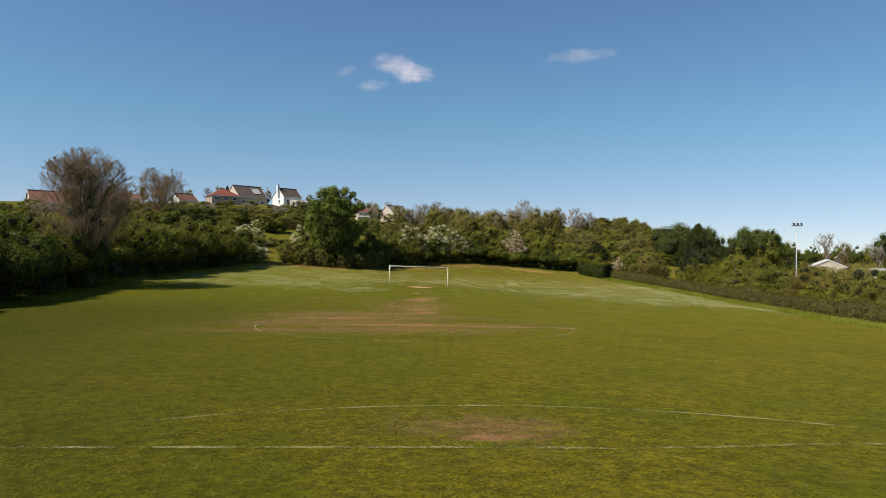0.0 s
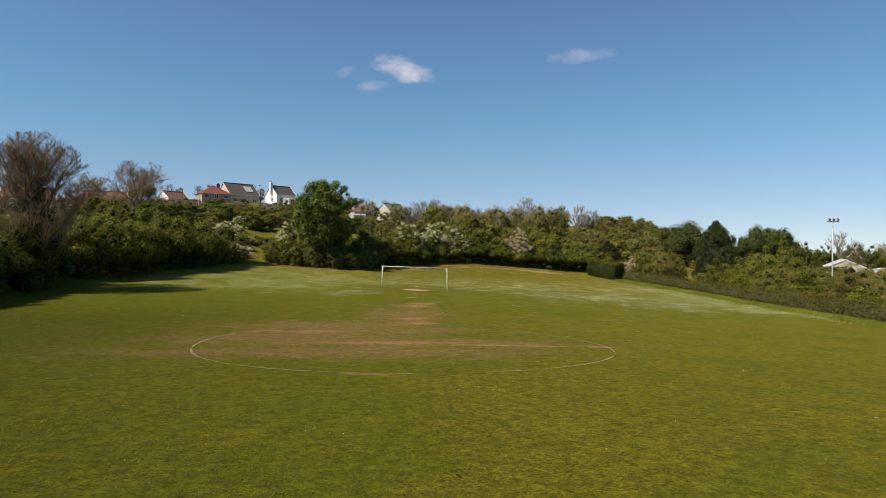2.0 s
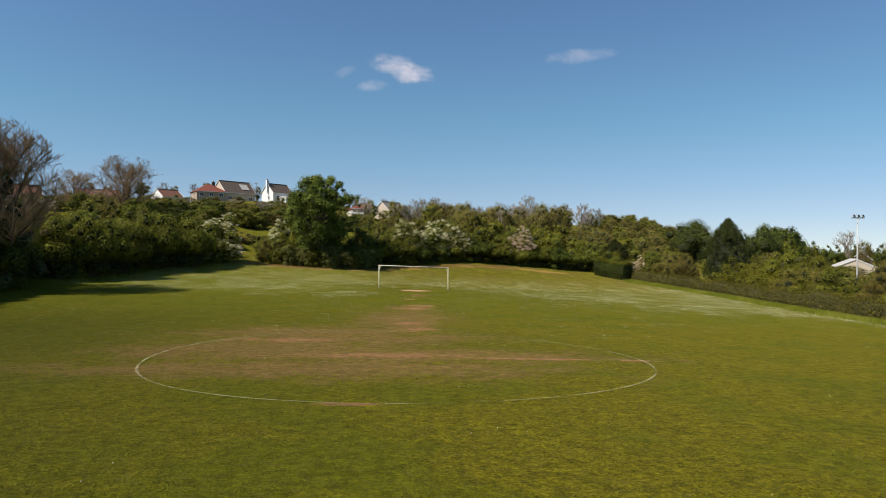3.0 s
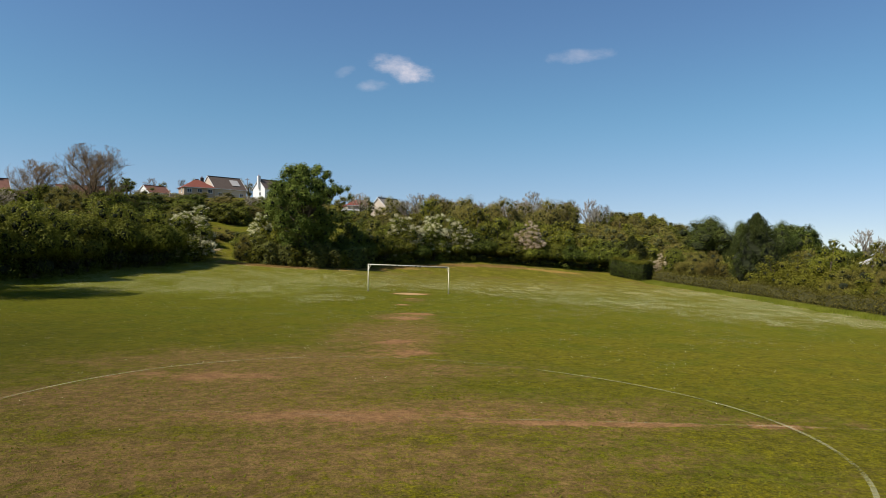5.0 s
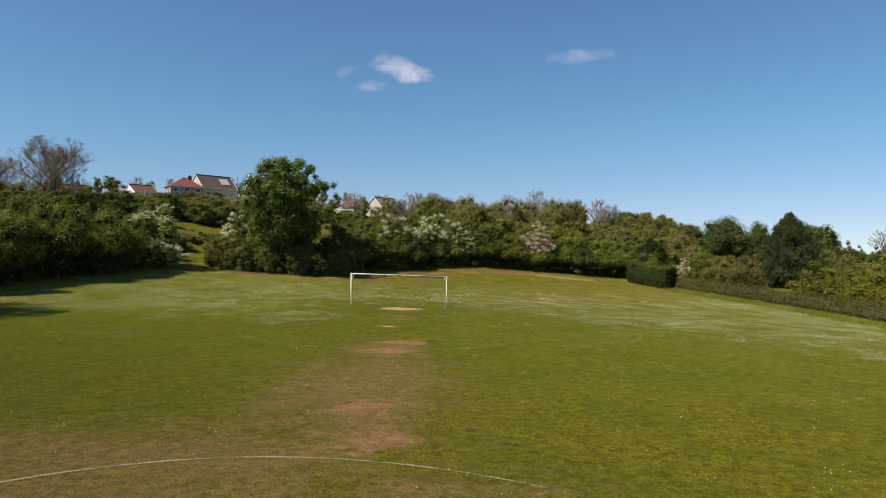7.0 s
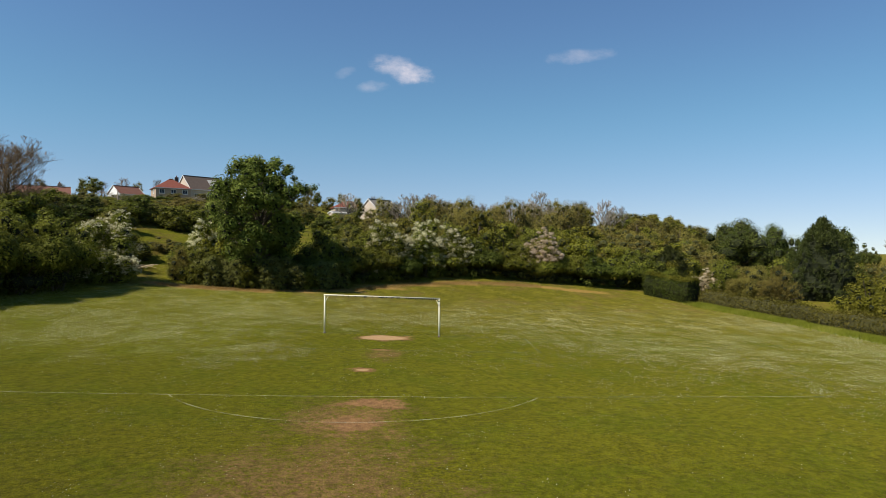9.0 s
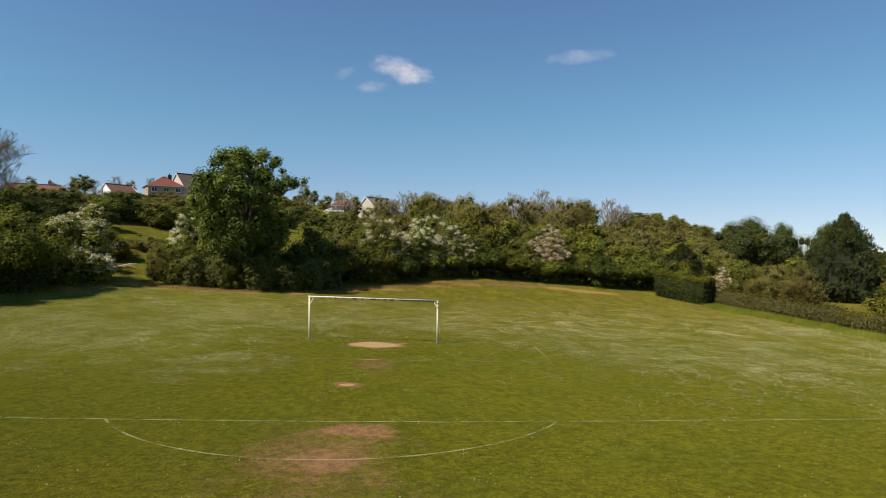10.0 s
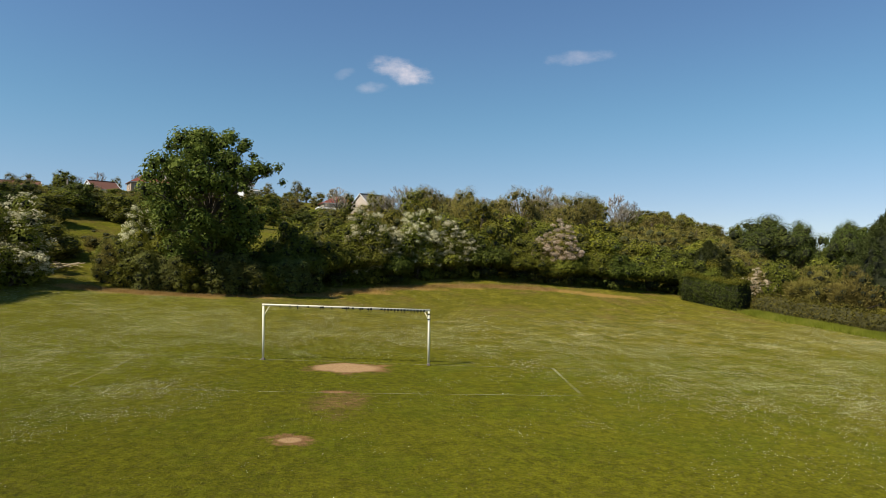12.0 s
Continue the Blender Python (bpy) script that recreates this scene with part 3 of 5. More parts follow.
def bare_tree(name, label, seed, h=13.0, spread=4.4, ivy=0, limbs=9, fork=0.22, twig=0.014, forks=(0, 8, 6, 5), bark=None):
    """A leafless tree: trunk, limbs that fork four times, fine twigs; ivy on the trunk, perhaps."""
    rng = random.Random(seed)
    ob = thing(name, label, "tree")
    heavy, fine = [], []

    def grow(p, d, length, rad, level):
        pts, rr, q, dd = [p], [rad], Vector(p), Vector(d)
        steps = 4 if level < 3 else 3
        if bark and level > 1:
            steps = 2
        for i in range(steps):
            if level and ((q.x / spread) ** 2 + (q.y / spread) ** 2 + ((q.z - h * 0.55) / (h * 0.47)) ** 2) > 1:
                break
            dd = (dd + Vector((rng.uniform(-1, 1), rng.uniform(-1, 1), rng.uniform(-0.4, 1.0))) * (0.15 if level < 2 else 0.22)).normalized()
            q = q + dd * (length / steps)
            pts.append(Vector(q))
            rr.append(max(twig * 0.6, rad * (1 - 0.72 * (i + 1) / steps)))
        if len(pts) < 2:
            return
        steps = len(pts) - 1
        (heavy if level < 2 else fine).append((pts, rr))
        if level == 4:
            return
        kids = forks[level] if level else 0
        for j in range(kids):
            u = 0.28 + 0.72 * (j + rng.random()) / kids
            i = min(steps - 1, int(u * steps))
            a = pts[i].lerp(pts[i + 1], u * steps - i if u < 1 else 1)
            out = Vector((rng.uniform(-1, 1), rng.uniform(-1, 1), rng.uniform(-0.1, 0.8))).normalized()
            nd = (dd * 0.62 + out * 0.95).normalized()
            grow(a, nd, length * rng.uniform(0.38, 0.62), max(twig, rad * 0.42), level + 1)

    top = Vector((rng.uniform(-0.4, 0.4), rng.uniform(-0.4, 0.4), h * 0.62))
    spine = [Vector((0, 0, -0.4)), Vector((0.1, 0, h * 0.15)), top * 0.6, top]
    part("trunk", mesh_of("trunk", *tubes([(spine, (0.36, 0.27, 0.18, 0.09))], 9), M_BARK, True), ob)
    for i in range(limbs):
        u = fork + (1 - fork) * (i / (limbs - 1))
        a = Vector((0, 0, 0)).lerp(top, u)
        w = i * 2.4 + rng.uniform(-0.3, 0.3)
        flat = spread / (h * 0.5)
        d = Vector((math.cos(w) * flat, math.sin(w) * flat, 0.45 + 0.8 * u)).normalized()
        grow(a, d, (h - a.z) * (0.93 if u > 0.7 else 0.80) * rng.uniform(0.85, 1.0) * (0.62 if u < 0.4 else 0.9), 0.13 - 0.05 * u, 1)
    part("branchwork", mesh_of("branchwork", *tubes(heavy, 5), M_BARK), ob)
    part("twig_crown", mesh_of("twig_crown", *tubes(fine, 3), bark or M_TWIG), ob)
    if ivy:
        g = np.random.default_rng(seed)
        n = 44
        zs = np.linspace(0.3, h * 0.72, n)
        c = np.stack([g.normal(0, 1, n) * np.linspace(1.3, 0.4, n), g.normal(0, 1, n) * np.linspace(1.3, 0.4, n), zs], 1)
        r = g.uniform(0.45, 0.95, n) * np.linspace(1.2, 0.6, n)
        part("inner_ivy", mesh_of("inner_ivy", *cores(g, c, r, 0.6), M_CORE), ob)
        v, f = leaf_cloud(g, c, r, ivy, 0.19)
        part("ivy", mesh_of("ivy", v, f, M_IVY), ob, "dark glossy ivy climbing the trunk")
    return ob


def conifer(name, label, seed, h=9.0, r=3.7, n=27000):
    """A broad dark cypress with tiers of drooping sprays and a ragged tip."""
    rng = np.random.default_rng(seed)
    ob = thing(name, label, "tree")
    part("trunk", mesh_of("trunk", *tubes([([Vector((0, 0, -0.3)), Vector((0, 0, h * 0.3)), Vector((0.1, 0, h * 0.6))], (0.3, 0.18, 0.03))], 8), M_BARK), ob)
    prof = ((0, 0.06, 0.2, 0.40, 0.58, 0.74, 0.88, 0.95, 1.0), (0.78, 0.92, 1.0, 0.93, 0.76, 0.53, 0.28, 0.11, 0.01))

    def reach(u, w):
        return r * np.interp(u, *prof) * (1 + 0.15 * np.sin(w * 3 + seed) + 0.10 * np.sin(w * 7 + u * 11) + 0.12 * np.sin(u * 21 + w * 3))

    W, U = np.meshgrid(np.linspace(0, 2 * math.pi, 24, endpoint=False), np.linspace(0, 0.97, 18))
    R = reach(U, W) * 0.84
    v = np.stack([R * np.cos(W), R * np.sin(W), 0.1 + U * h * 0.97], 2).reshape(-1, 3)
    f = [(i * 24 + k, i * 24 + (k + 1) % 24, (i + 1) * 24 + (k + 1) % 24, (i + 1) * 24 + k) for i in range(17) for k in range(24)]
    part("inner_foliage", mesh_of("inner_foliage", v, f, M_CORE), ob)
    m = 900
    u, w = rng.random(m) ** 0.9, rng.uniform(0, 2 * math.pi, m)
    R = reach(u, w) * rng.uniform(0.72, 1.22, m) + 0.12
    c = np.stack([R * np.cos(w), R * np.sin(w), 0.2 + u * (h - 0.3)], 1)
    v, f = leaf_cloud(rng, c, rng.uniform(0.16, 0.42, m), n, 0.24, up=0.1, thin=0.42, spiky=True, shell=(0.1, 1.2))
    part("crown", mesh_of("crown", v, f, M_CON), ob)
    return ob

# ---- the ground: one sheet, fine over the pitch, coarse to the horizon ----
def build_ground():
    gx = np.concatenate([-np.geomspace(3500, 62, 26), np.arange(-60, 75, 1.0), np.geomspace(77, 3500, 26)])
    gy = np.concatenate([-np.geomspace(3500, 112, 20), np.arange(-110, 62, 1.0), np.geomspace(64, 3500, 30)])
    X, Y = np.meshgrid(gx, gy)
    Z = land(X, Y)
    rng = np.random.default_rng(3)
    Z = Z + rng.normal(0, 0.006, Z.shape)
    nx, ny = len(gx), len(gy)
    i, j = np.meshgrid(np.arange(nx - 1), np.arange(ny - 1))
    a = (j * nx + i).ravel()
    f = np.stack([a, a + 1, a + nx + 1, a + nx], 1)
    me = mesh_of("ground", np.stack([X.ravel(), Y.ravel(), Z.ravel()], 1), f, M_GRASS, True)
    return tagged(new("ground", me), "sloping mown grass field with worn reddish earth patches", "ground", kind="structure")


build_ground()


def strip(name, pts, width, paint=M_LINE, lift=0.035):
    """A painted line on the turf, along a plan polyline."""
    v = []
    for i, (x, y) in enumerate(pts):
        a, b = pts[max(i - 1, 0)], pts[min(i + 1, len(pts) - 1)]
        d = Vector((b[0] - a[0], b[1] - a[1])).normalized()
        w = width * 0.5 * (0.82 + 0.3 * noise.noise((x * 0.9, y * 0.9, 3)))
        for s in (1, -1):
            q = (x - d.y * w * s, y + d.x * w * s)
            v.append((*q, ground(*q) + lift))
    f = [(2 * i, 2 * i + 1, 2 * i + 3, 2 * i + 2) for i in range(len(pts) - 1)]
    return tagged(new(name, mesh_of(name, v, f, paint)), "faded white paint line on worn grass", "pitch line", "pitch markings", "structure")


def between(a, b, step=0.5, bow=0.0):
    n = max(2, int(math.dist(a, b) / step))
    return [(a[0] + (b[0] - a[0]) * i / n, a[1] + (b[1] - a[1]) * i / n + bow * math.sin(math.pi * i / n) + 0.03 * noise.noise((i * 0.4, a[0], a[1]))) for i in range(n + 1)]


def hand_circle(cx, cy, r, n=140):
    """A circle marked out by hand, a little out of true."""
    out = []
    for i in range(n + 1):
        w = 2 * math.pi * i / n
        q = r - 0.16 * math.cos(2 * w) - 0.39 * math.sin(2 * w) + 0.18 * math.cos(3 * w)
        out.append((cx + q * math.cos(w), cy + q * math.sin(w)))
    return out


def arc(cx, cy, r, a0, a1, n=90):
    return [(cx + r * math.cos(radians(a0 + (a1 - a0) * i / n)), cy + r * math.sin(radians(a0 + (a1 - a0) * i / n))) for i in range(n + 1)]


def path(*pts):
    out = []
    for a, b in zip(pts, pts[1:]):
        out += between(a, b)[:-1]
    return out + [pts[-1]]


strip("goal_line", path((-24, 0.1), (-9.0, 0.0), (-3.66, 0.0), (3.66, 0.0), (9.2, 0.15), (20.2, 0.3), (31, 0.4)), 0.10)
strip("goal_area_line", path((-8.85, -5.9), (-3, -5.85), (1, -5.7), (9.35, -5.15)), 0.09)
strip("goal_area_side_line", path((-9.0, 0.0), (-8.85, -5.9)), 0.09)
strip("goal_area_side_line", path((9.2, 0.15), (9.35, -5.15)), 0.16)
strip("penalty_area_line", path((-19, -17.0), (-9, -17.0), (-2, -16.9), (4, -16.6), (7.2, -16.3), (13.6, -15.6), (21.3, -14.6)), 0.10)
strip("penalty_area_side_line", path((20.2, 0.3), (20.9, -7.4), (21.3, -14.6)), 0.13)
strip("penalty_arc", arc(0.28, -12.25, 8.28, 215, 330, 60), 0.10)
strip("halfway_line", path((-3.4, -44.95), (1.15, -45.4), (5.2, -45.6), (12.0, -45.85)), 0.08, M_FAINT)
strip("centre_circle", hand_circle(0.95, -45.32, 8.70), 0.10)
strip("near_penalty_area_line", path((-9, -72.2), (0, -71.85), (4.7, -71.57), (6.7, -71.3), (8.1, -70.97), (9.5, -70.75), (16, -69.8)), 0.13, M_FAINT)
strip("near_penalty_arc", arc(4.3, -81.45, 13.15, 56, 124, 60), 0.12, M_FAINT)


# ---- the goal ----
def build_goal():
    ob = thing("football_goal", "white painted steel football goal without a net, on worn grass", "goal", (0, 0, 0))
    for x in (-3.66, 3.66):
        zb = ground(x, 0)
        bm = bmesh.new()
        r = bmesh.ops.create_cone(bm, cap_ends=True, segments=14, radius1=0.048, radius2=0.045, depth=2.60)
        bmesh.ops.translate(bm, vec=(x, 0, zb + 1.17), verts=r["verts"])
        post = part("post", done(bm, "post", M_WHITE, True), ob)
        part("foot", box("foot", (0.15, 0.15, 0.12), (x, 0, zb + 0.03), M_POLE, 0.02), post, "muddy brown foot of the post")
        s = 1 if x < 0 else -1
        pts = [Vector((x, 0.0, zb + 1.92)), Vector((x + s * 0.10, 0.20, zb + 2.18)), Vector((x + s * 0.22, 0.30, zb + 2.40))]
        part("stanchion", mesh_of("stanchion", *tubes([(pts, (0.02, 0.02, 0.02))], 6), M_WHITE), ob)
    a, b = Vector((-3.72, 0, ground(-3.66, 0) + 2.44)), Vector((3.72, 0, ground(3.66, 0) + 2.44))
    bar = part("crossbar", mesh_of("crossbar", *tubes([([a, b], (0.05, 0.05))], 14), M_WHITE, True), ob)
    rng = random.Random(4)
    spots = [(-2.9, 0.03), (-2.45, 0.05), (-2.1, 0.10), (-1.65, 0.06), (-1.02, 0.20), (-0.6, 0.06), (0.02, 0.36), (0.35, 0.10), (0.72, 0.20), (1.1, 0.24)] + [(1.62 + 0.145 * k, 0.11) for k in range(14)]
    for x, w in spots:
        u = (x + 3.72) / 7.44
        c = a.lerp(b, u)
        k = int(max(1, round(w / 0.10)))
        for i in range(k):
            bm = bmesh.new()
            L = w / k * rng.uniform(0.6, 0.95)
            r = bmesh.ops.create_cone(bm, cap_ends=True, segments=10, radius1=0.056, radius2=0.056, depth=L)
            bmesh.ops.rotate(bm, matrix=Matrix.Rotation(math.pi / 2, 3, "Y"), verts=r["verts"])
            bmesh.ops.translate(bm, vec=(c.x + (i - k / 2) * w / k, c.y, c.z - 0.012), verts=r["verts"])
            if rng.random() < 0.6:
                box_bm(bm, (0.03, 0.02, 0.09), (c.x + (i - k / 2) * w / k, -0.04, c.z - 0.09))
            part("tape", done(bm, "tape", M_BLACK), bar, "torn black tape and net tie")
    for z in (2.28, 2.05):
        part("tape", box("tape", (0.135, 0.135, 0.06), (3.66, 0, ground(3.66, 0) + z), M_BLACK, 0.02), ob, "black tape round the post")


build_goal()


# ---- kinds of bush and tree, each built once ----
B = {}
B["haw1"] = shrub("hawthorn_bush", "overhanging green hawthorn bush in fresh leaf", M_HAW, 11, thin=0.58, size=0.21, n=11000, hollow=True)
B["haw2"] = shrub("hawthorn_bush", "overhanging green hawthorn bush in fresh leaf", M_HAW, 12, rx=3.0, h=5.6, thin=0.58, size=0.21, n=11000, hollow=True)
B["haw3"] = shrub("hawthorn_bush", "overhanging green hawthorn bush in fresh leaf", M_HAW, 13, rx=3.5, h=6.4, clumps=48, thin=0.58, size=0.21, n=11000, hollow=True)
B["dark1"] = shrub("elder_bush", "dark green shady elder bush", M_DARK, 21, rx=3.2, h=6.0, hollow=True)
B["dark2"] = shrub("elder_bush", "dark green shady elder bush", M_DARK, 22, rx=3.4, h=5.4, clumps=46, hollow=True)
B["den1"] = shrub("hawthorn_bush", "dense hawthorn bush in leaf down to the ground", M_HAW, 16, rx=3.1, h=5.4, thin=0.58, size=0.20, n=11000)
B["den2"] = shrub("hawthorn_bush", "dense hawthorn bush in leaf down to the ground", M_GREY, 17, rx=3.2, h=5.6, thin=0.55, size=0.19, n=11000)
B["yel1"] = shrub("sallow_bush", "bright yellow-green spring bush", M_YEL, 31, rx=3.0, h=5.2)
B["yel2"] = shrub("sallow_bush", "bright yellow-green spring bush", M_YEL, 32, rx=3.3, h=5.8)
B["oli1"] = shrub("blackthorn_bush", "olive-brown budding thorn bush", M_OLI, 41, rx=3.0, h=5.0, thin=0.28, spiky=True, n=11000)
B["oli2"] = shrub("blackthorn_bush", "olive-brown budding thorn bush", M_OLI, 42, rx=3.4, h=5.6, thin=0.28, spiky=True, n=11000)
B["may1"] = shrub("may_tree", "green hawthorn bush covered in white may blossom", M_HAW, 51, rx=3.1, h=5.6, flowers=M_BLOSSOM, flower_n=12000, sprays=640, flower_low=0.16)
B["may2"] = shrub("may_tree", "green hawthorn bush with patches of white may blossom", M_HAW, 52, rx=3.2, h=6.4, flowers=M_BLOSSOM, flower_n=16000, flower_low=0.24, sprays=620)
B["pink"] = shrub("crab_apple", "small tree in pale pink blossom", M_OLI, 61, rx=3.0, h=5.6, n=2600, flowers=M_PINK, flower_n=14000, flower_low=0.38, sprays=420, core=0.2)
for key, name, label, leaf, seed, r in (("hawB", "hawthorn_bush", "green hawthorn scrub on the bank", M_HAW, 14, 3.3), ("yelB", "sallow_bush", "yellow-green spring scrub on the bank", M_YEL, 34, 3.2), ("oliB", "blackthorn_bush", "olive-brown budding scrub on the bank", M_OLI, 44, 3.3), ("darkB", "elder_bush", "dark green scrub on the bank", M_DARK, 24, 3.3)):
    B[key] = shrub(name, label, leaf, seed, rx=r, h=5.8, n=4600, size=0.32 if key == "oliB" else 0.27, clumps=44, core=0.62, inside=M_SCRUB, thin=0.30 if key == "oliB" else 0.62, spiky=key == "oliB", stems=4)
B["wood1"] = tree("woodland_tree", "olive-green woodland tree coming into leaf", M_OLI, 71, h=7.6, r=2.9, base=0.4, n=4600, size=0.22, clumps=52, core=0.36, thin=0.52, ragged=0.2, inside=M_SCRUB)
B["wood2"] = tree("woodland_tree", "yellow-green woodland tree in young leaf", M_YEL, 72, h=7.2, r=3.0, base=0.4, n=3800, size=0.24, clumps=52, core=0.45, ragged=0.2, thin=0.55, inside=M_SCRUB)
B["wood3"] = tree("woodland_tree", "green woodland tree in full leaf", M_HAW, 73, h=8.0, r=3.4, base=0.5, n=3600, size=0.30, clumps=50, core=0.42, ragged=0.2, thin=0.5)
B["wood4"] = bare_tree("woodland_tree", "grey-brown woodland tree with bare twigs", 74, h=8.0, spread=3.2, limbs=9, fork=0.2, twig=0.045, forks=(0, 5, 5, 2), bark=M_FARTWIG)
B["wood5"] = bare_tree("woodland_tree", "grey-brown woodland tree with bare twigs", 77, h=7.6, spread=3.5, limbs=8, fork=0.3, twig=0.045, forks=(0, 5, 5, 2), bark=M_FARTWIG)
B["syc1"] = tree("sycamore_tree", "dark green sycamore tree in full leaf", M_SYC, 75, h=14, r=7.4, base=1.0, n=16000, size=0.34, clumps=52, trunk=0.4, lumps=(0.15, 0.38), core=0.62, ragged=0.22)
B["round"] = tree("chestnut_tree", "large round-crowned dark green tree", M_SYC, 76, h=15, r=7.8, base=1.0, n=9500, size=0.66, clumps=110, trunk=0.45, lumps=(0.12, 0.26), egg=0.4)
for key, name, label, leaf, seed in (("hawF", "hawthorn_bush", "green hawthorn scrub high on the hillside", M_HAW, 15), ("oliF", "blackthorn_bush", "olive-brown budding scrub on the hillside", M_OLI, 45), ("darkF", "elder_bush", "dark green bush on the hillside", M_DARK, 25), ("yelF", "sallow_bush", "yellow-green bush on the hillside", M_YEL, 35)):
    B[key] = shrub(name, label, leaf, seed, rx=3.4, h=6.2, n=2800, size=0.40, clumps=40, thin=0.30 if key == "oliF" else 0.55, spiky=key == "oliF", stems=3, core=0.60, inside=M_SCRUB)
B["con"] = conifer("cypress_tree", "broad dark green cypress tree with a ragged tip", 81)
USED = set()


def plant(kind, x, y, s=1.0, sz=None, turn=None, rng=random.Random(9), sink=0.1):
    """Sets a copy of a kind of bush or tree on the ground."""
    sz = s if sz is None else sz
    m = Matrix.LocRotScale((x, y, ground(x, y) - sink), Euler((0, 0, rng.uniform(0, 6.28) if turn is None else turn)), (s, s, sz))
    if kind not in USED:
        USED.add(kind)
        B[kind].matrix_basis = m
        B[kind].scale = (s, s, sz)
        return B[kind]
    src = B[kind]
    keep = src.scale.copy()
    src.scale = (1, 1, 1)
    ob = copy_thing(src, m)
    src.scale = keep
    return ob


# ---- the edge of the field: a bank of bushes ----
def row(pts, kinds, step, s0, s1, tall, seed, jitter=0.7):
    """Bushes along a line in plan; tall gives the height factor along it."""
    rng = random.Random(seed)
    left = 0.0
    for (x0, y0), (x1, y1) in zip(pts, pts[1:]):
        L = math.dist((x0, y0), (x1, y1))
        while left < L:
            u = left / L
            x, y = x0 + (x1 - x0) * u + rng.uniform(-jitter, jitter), y0 + (y1 - y0) * u + rng.uniform(-jitter, jitter)
            s = rng.uniform(s0, s1)
            plant(rng.choice(kinds), x, y, s, s * tall * rng.uniform(0.9, 1.1), rng=rng)
            left += step * rng.uniform(0.8, 1.2)
        left -= L


# the foot of the bushes, in plan, clockwise from beside the start
EDGE = ((-31.2, -56), (-31, -44), (-30.8, -30), (-31, -16), (-30.6, -6), (-28.6, 1), (-25.8, 11.5), (-24.2, 16.3), (-22.6, 19.4), (-18, 19.4), (-12, 20.2), (-6, 24.0), (-1, 26.8), (4, 29.8), (8.5, 31.4), (13.5, 32.0), (20, 31.9), (24.3, 32.2))


def beyond(first, last, out):
    """A line along part of the edge, so many metres outside it."""
    pts = []
    for i in range(first, last + 1):
        a, b = EDGE[max(i - 1, 0)], EDGE[min(i + 1, len(EDGE) - 1)]
        d = Vector((b[0] - a[0], b[1] - a[1])).normalized()
        pts.append((EDGE[i][0] - d.y * out, EDGE[i][1] + d.x * out))
    return pts


row(beyond(0, 2, 3.0), ["darkF", "hawF"], 4.2, 0.95, 1.1, 1.1, 1)
row(beyond(2, 3, 3.0), ["dark1", "haw1", "dark2", "haw2"], 3.6, 0.95, 1.1, 1.1, 31)
row(beyond(2, 5, 7.5), ["oliB", "hawB", "darkB"], 4.6, 1.0, 1.2, 1.15, 2)
row(beyond(4, 6, 2.9), ["haw1", "haw3", "haw2"], 3.0, 0.95, 1.08, 1.08, 3)
row(beyond(3, 6, 5.6), ["haw3", "haw1", "den1"], 3.2, 1.0, 1.12, 0.98, 41)
plant("den1", -29.4, 11.8, 0.9, 0.95)
plant("haw3", -29.6, 17.4, 0.85, 0.85)
row(beyond(4, 6, 7.5), ["oliB", "hawB", "hawB"], 4.2, 1.0, 1.15, 1.0, 4)
row(beyond(3, 6, 12.0), ["oliB", "oliB", "hawB"], 4.6, 1.0, 1.15, 0.85, 14)
plant("may1", -26.4, 17.4, 1.22, 1.08)
for bk, bx, by, bs, bh in (("hawB", -22.8, 25.8, 0.60, 0.50), ("oliB", -28.8, 27.0, 0.7, 0.36), ("darkB", -23.8, 28.5, 0.7, 0.42), ("hawB", -31.8, 30.5, 0.7, 0.34), ("oliB", -27.2, 31.5, 0.65, 0.30)):
    plant(bk, bx, by, bs, bh)
plant("dark2", -29.4, 14.6, 0.75, 0.7)
# scrub round the feet of the bare trees
for bk, bx, by, bs, bh in (("hawB", -46.0, 33.2, 0.9, 0.80), ("oliB", -49.2, 32.6, 0.9, 0.82), ("hawB", -43.4, 34.5, 0.85, 0.78), ("oliB", -52.8, 36.2, 0.9, 0.80), ("hawB", -55.6, 36.8, 0.9, 0.8)):
    plant(bk, bx, by, bs, bh)
# past the gap, round the big tree
plant("yel2", -18.2, 22.6, 0.72, 0.84)
plant("may2", -19.9, 23.4, 0.74, 0.93)
plant("may2", -17.6, 25.2, 0.85, 0.85)
plant("haw1", -20.6, 25.0, 0.72, 0.70)
row([(-19.6, 20.9), (-15, 20.8), (-11.5, 21.5), (-8.2, 23.7), (-6.2, 25.6)], ["den1", "den2", "yel1", "den2"], 1.9, 0.64, 0.78, 0.84, 5, 0.3)
for bk, bx, by, bs, bh in (("oli1", -21.3, 21.9, 0.70, 0.62), ("den1", -22.2, 22.9, 0.62, 0.60), ("den2", -19.4, 22.6, 0.6, 0.62)):
    plant(bk, bx, by, bs, bh)
row(beyond(9, 11, 4.5), ["haw1", "dark2", "haw3"], 2.6, 0.75, 0.9, 0.85, 18, 0.4)
row(beyond(11, 12, 2.8), ["haw1", "haw2"], 2.6, 0.85, 0.95, 0.95, 6, 0.4)
row(beyond(11, 13, 6.5), ["hawB", "oliB", "yelB"], 3.4, 0.9, 1.0, 0.95, 15, 0.6)
plant("may2", -2.4, 29.6, 0.98, 1.0, 0.4)
plant("may2", 2.2, 32.2, 1.0, 1.0, 2.6)
plant("may2", 5.4, 33.6, 0.85, 0.85, 4.4)
plant("dark2", 0.2, 29.8, 0.65, 0.62)
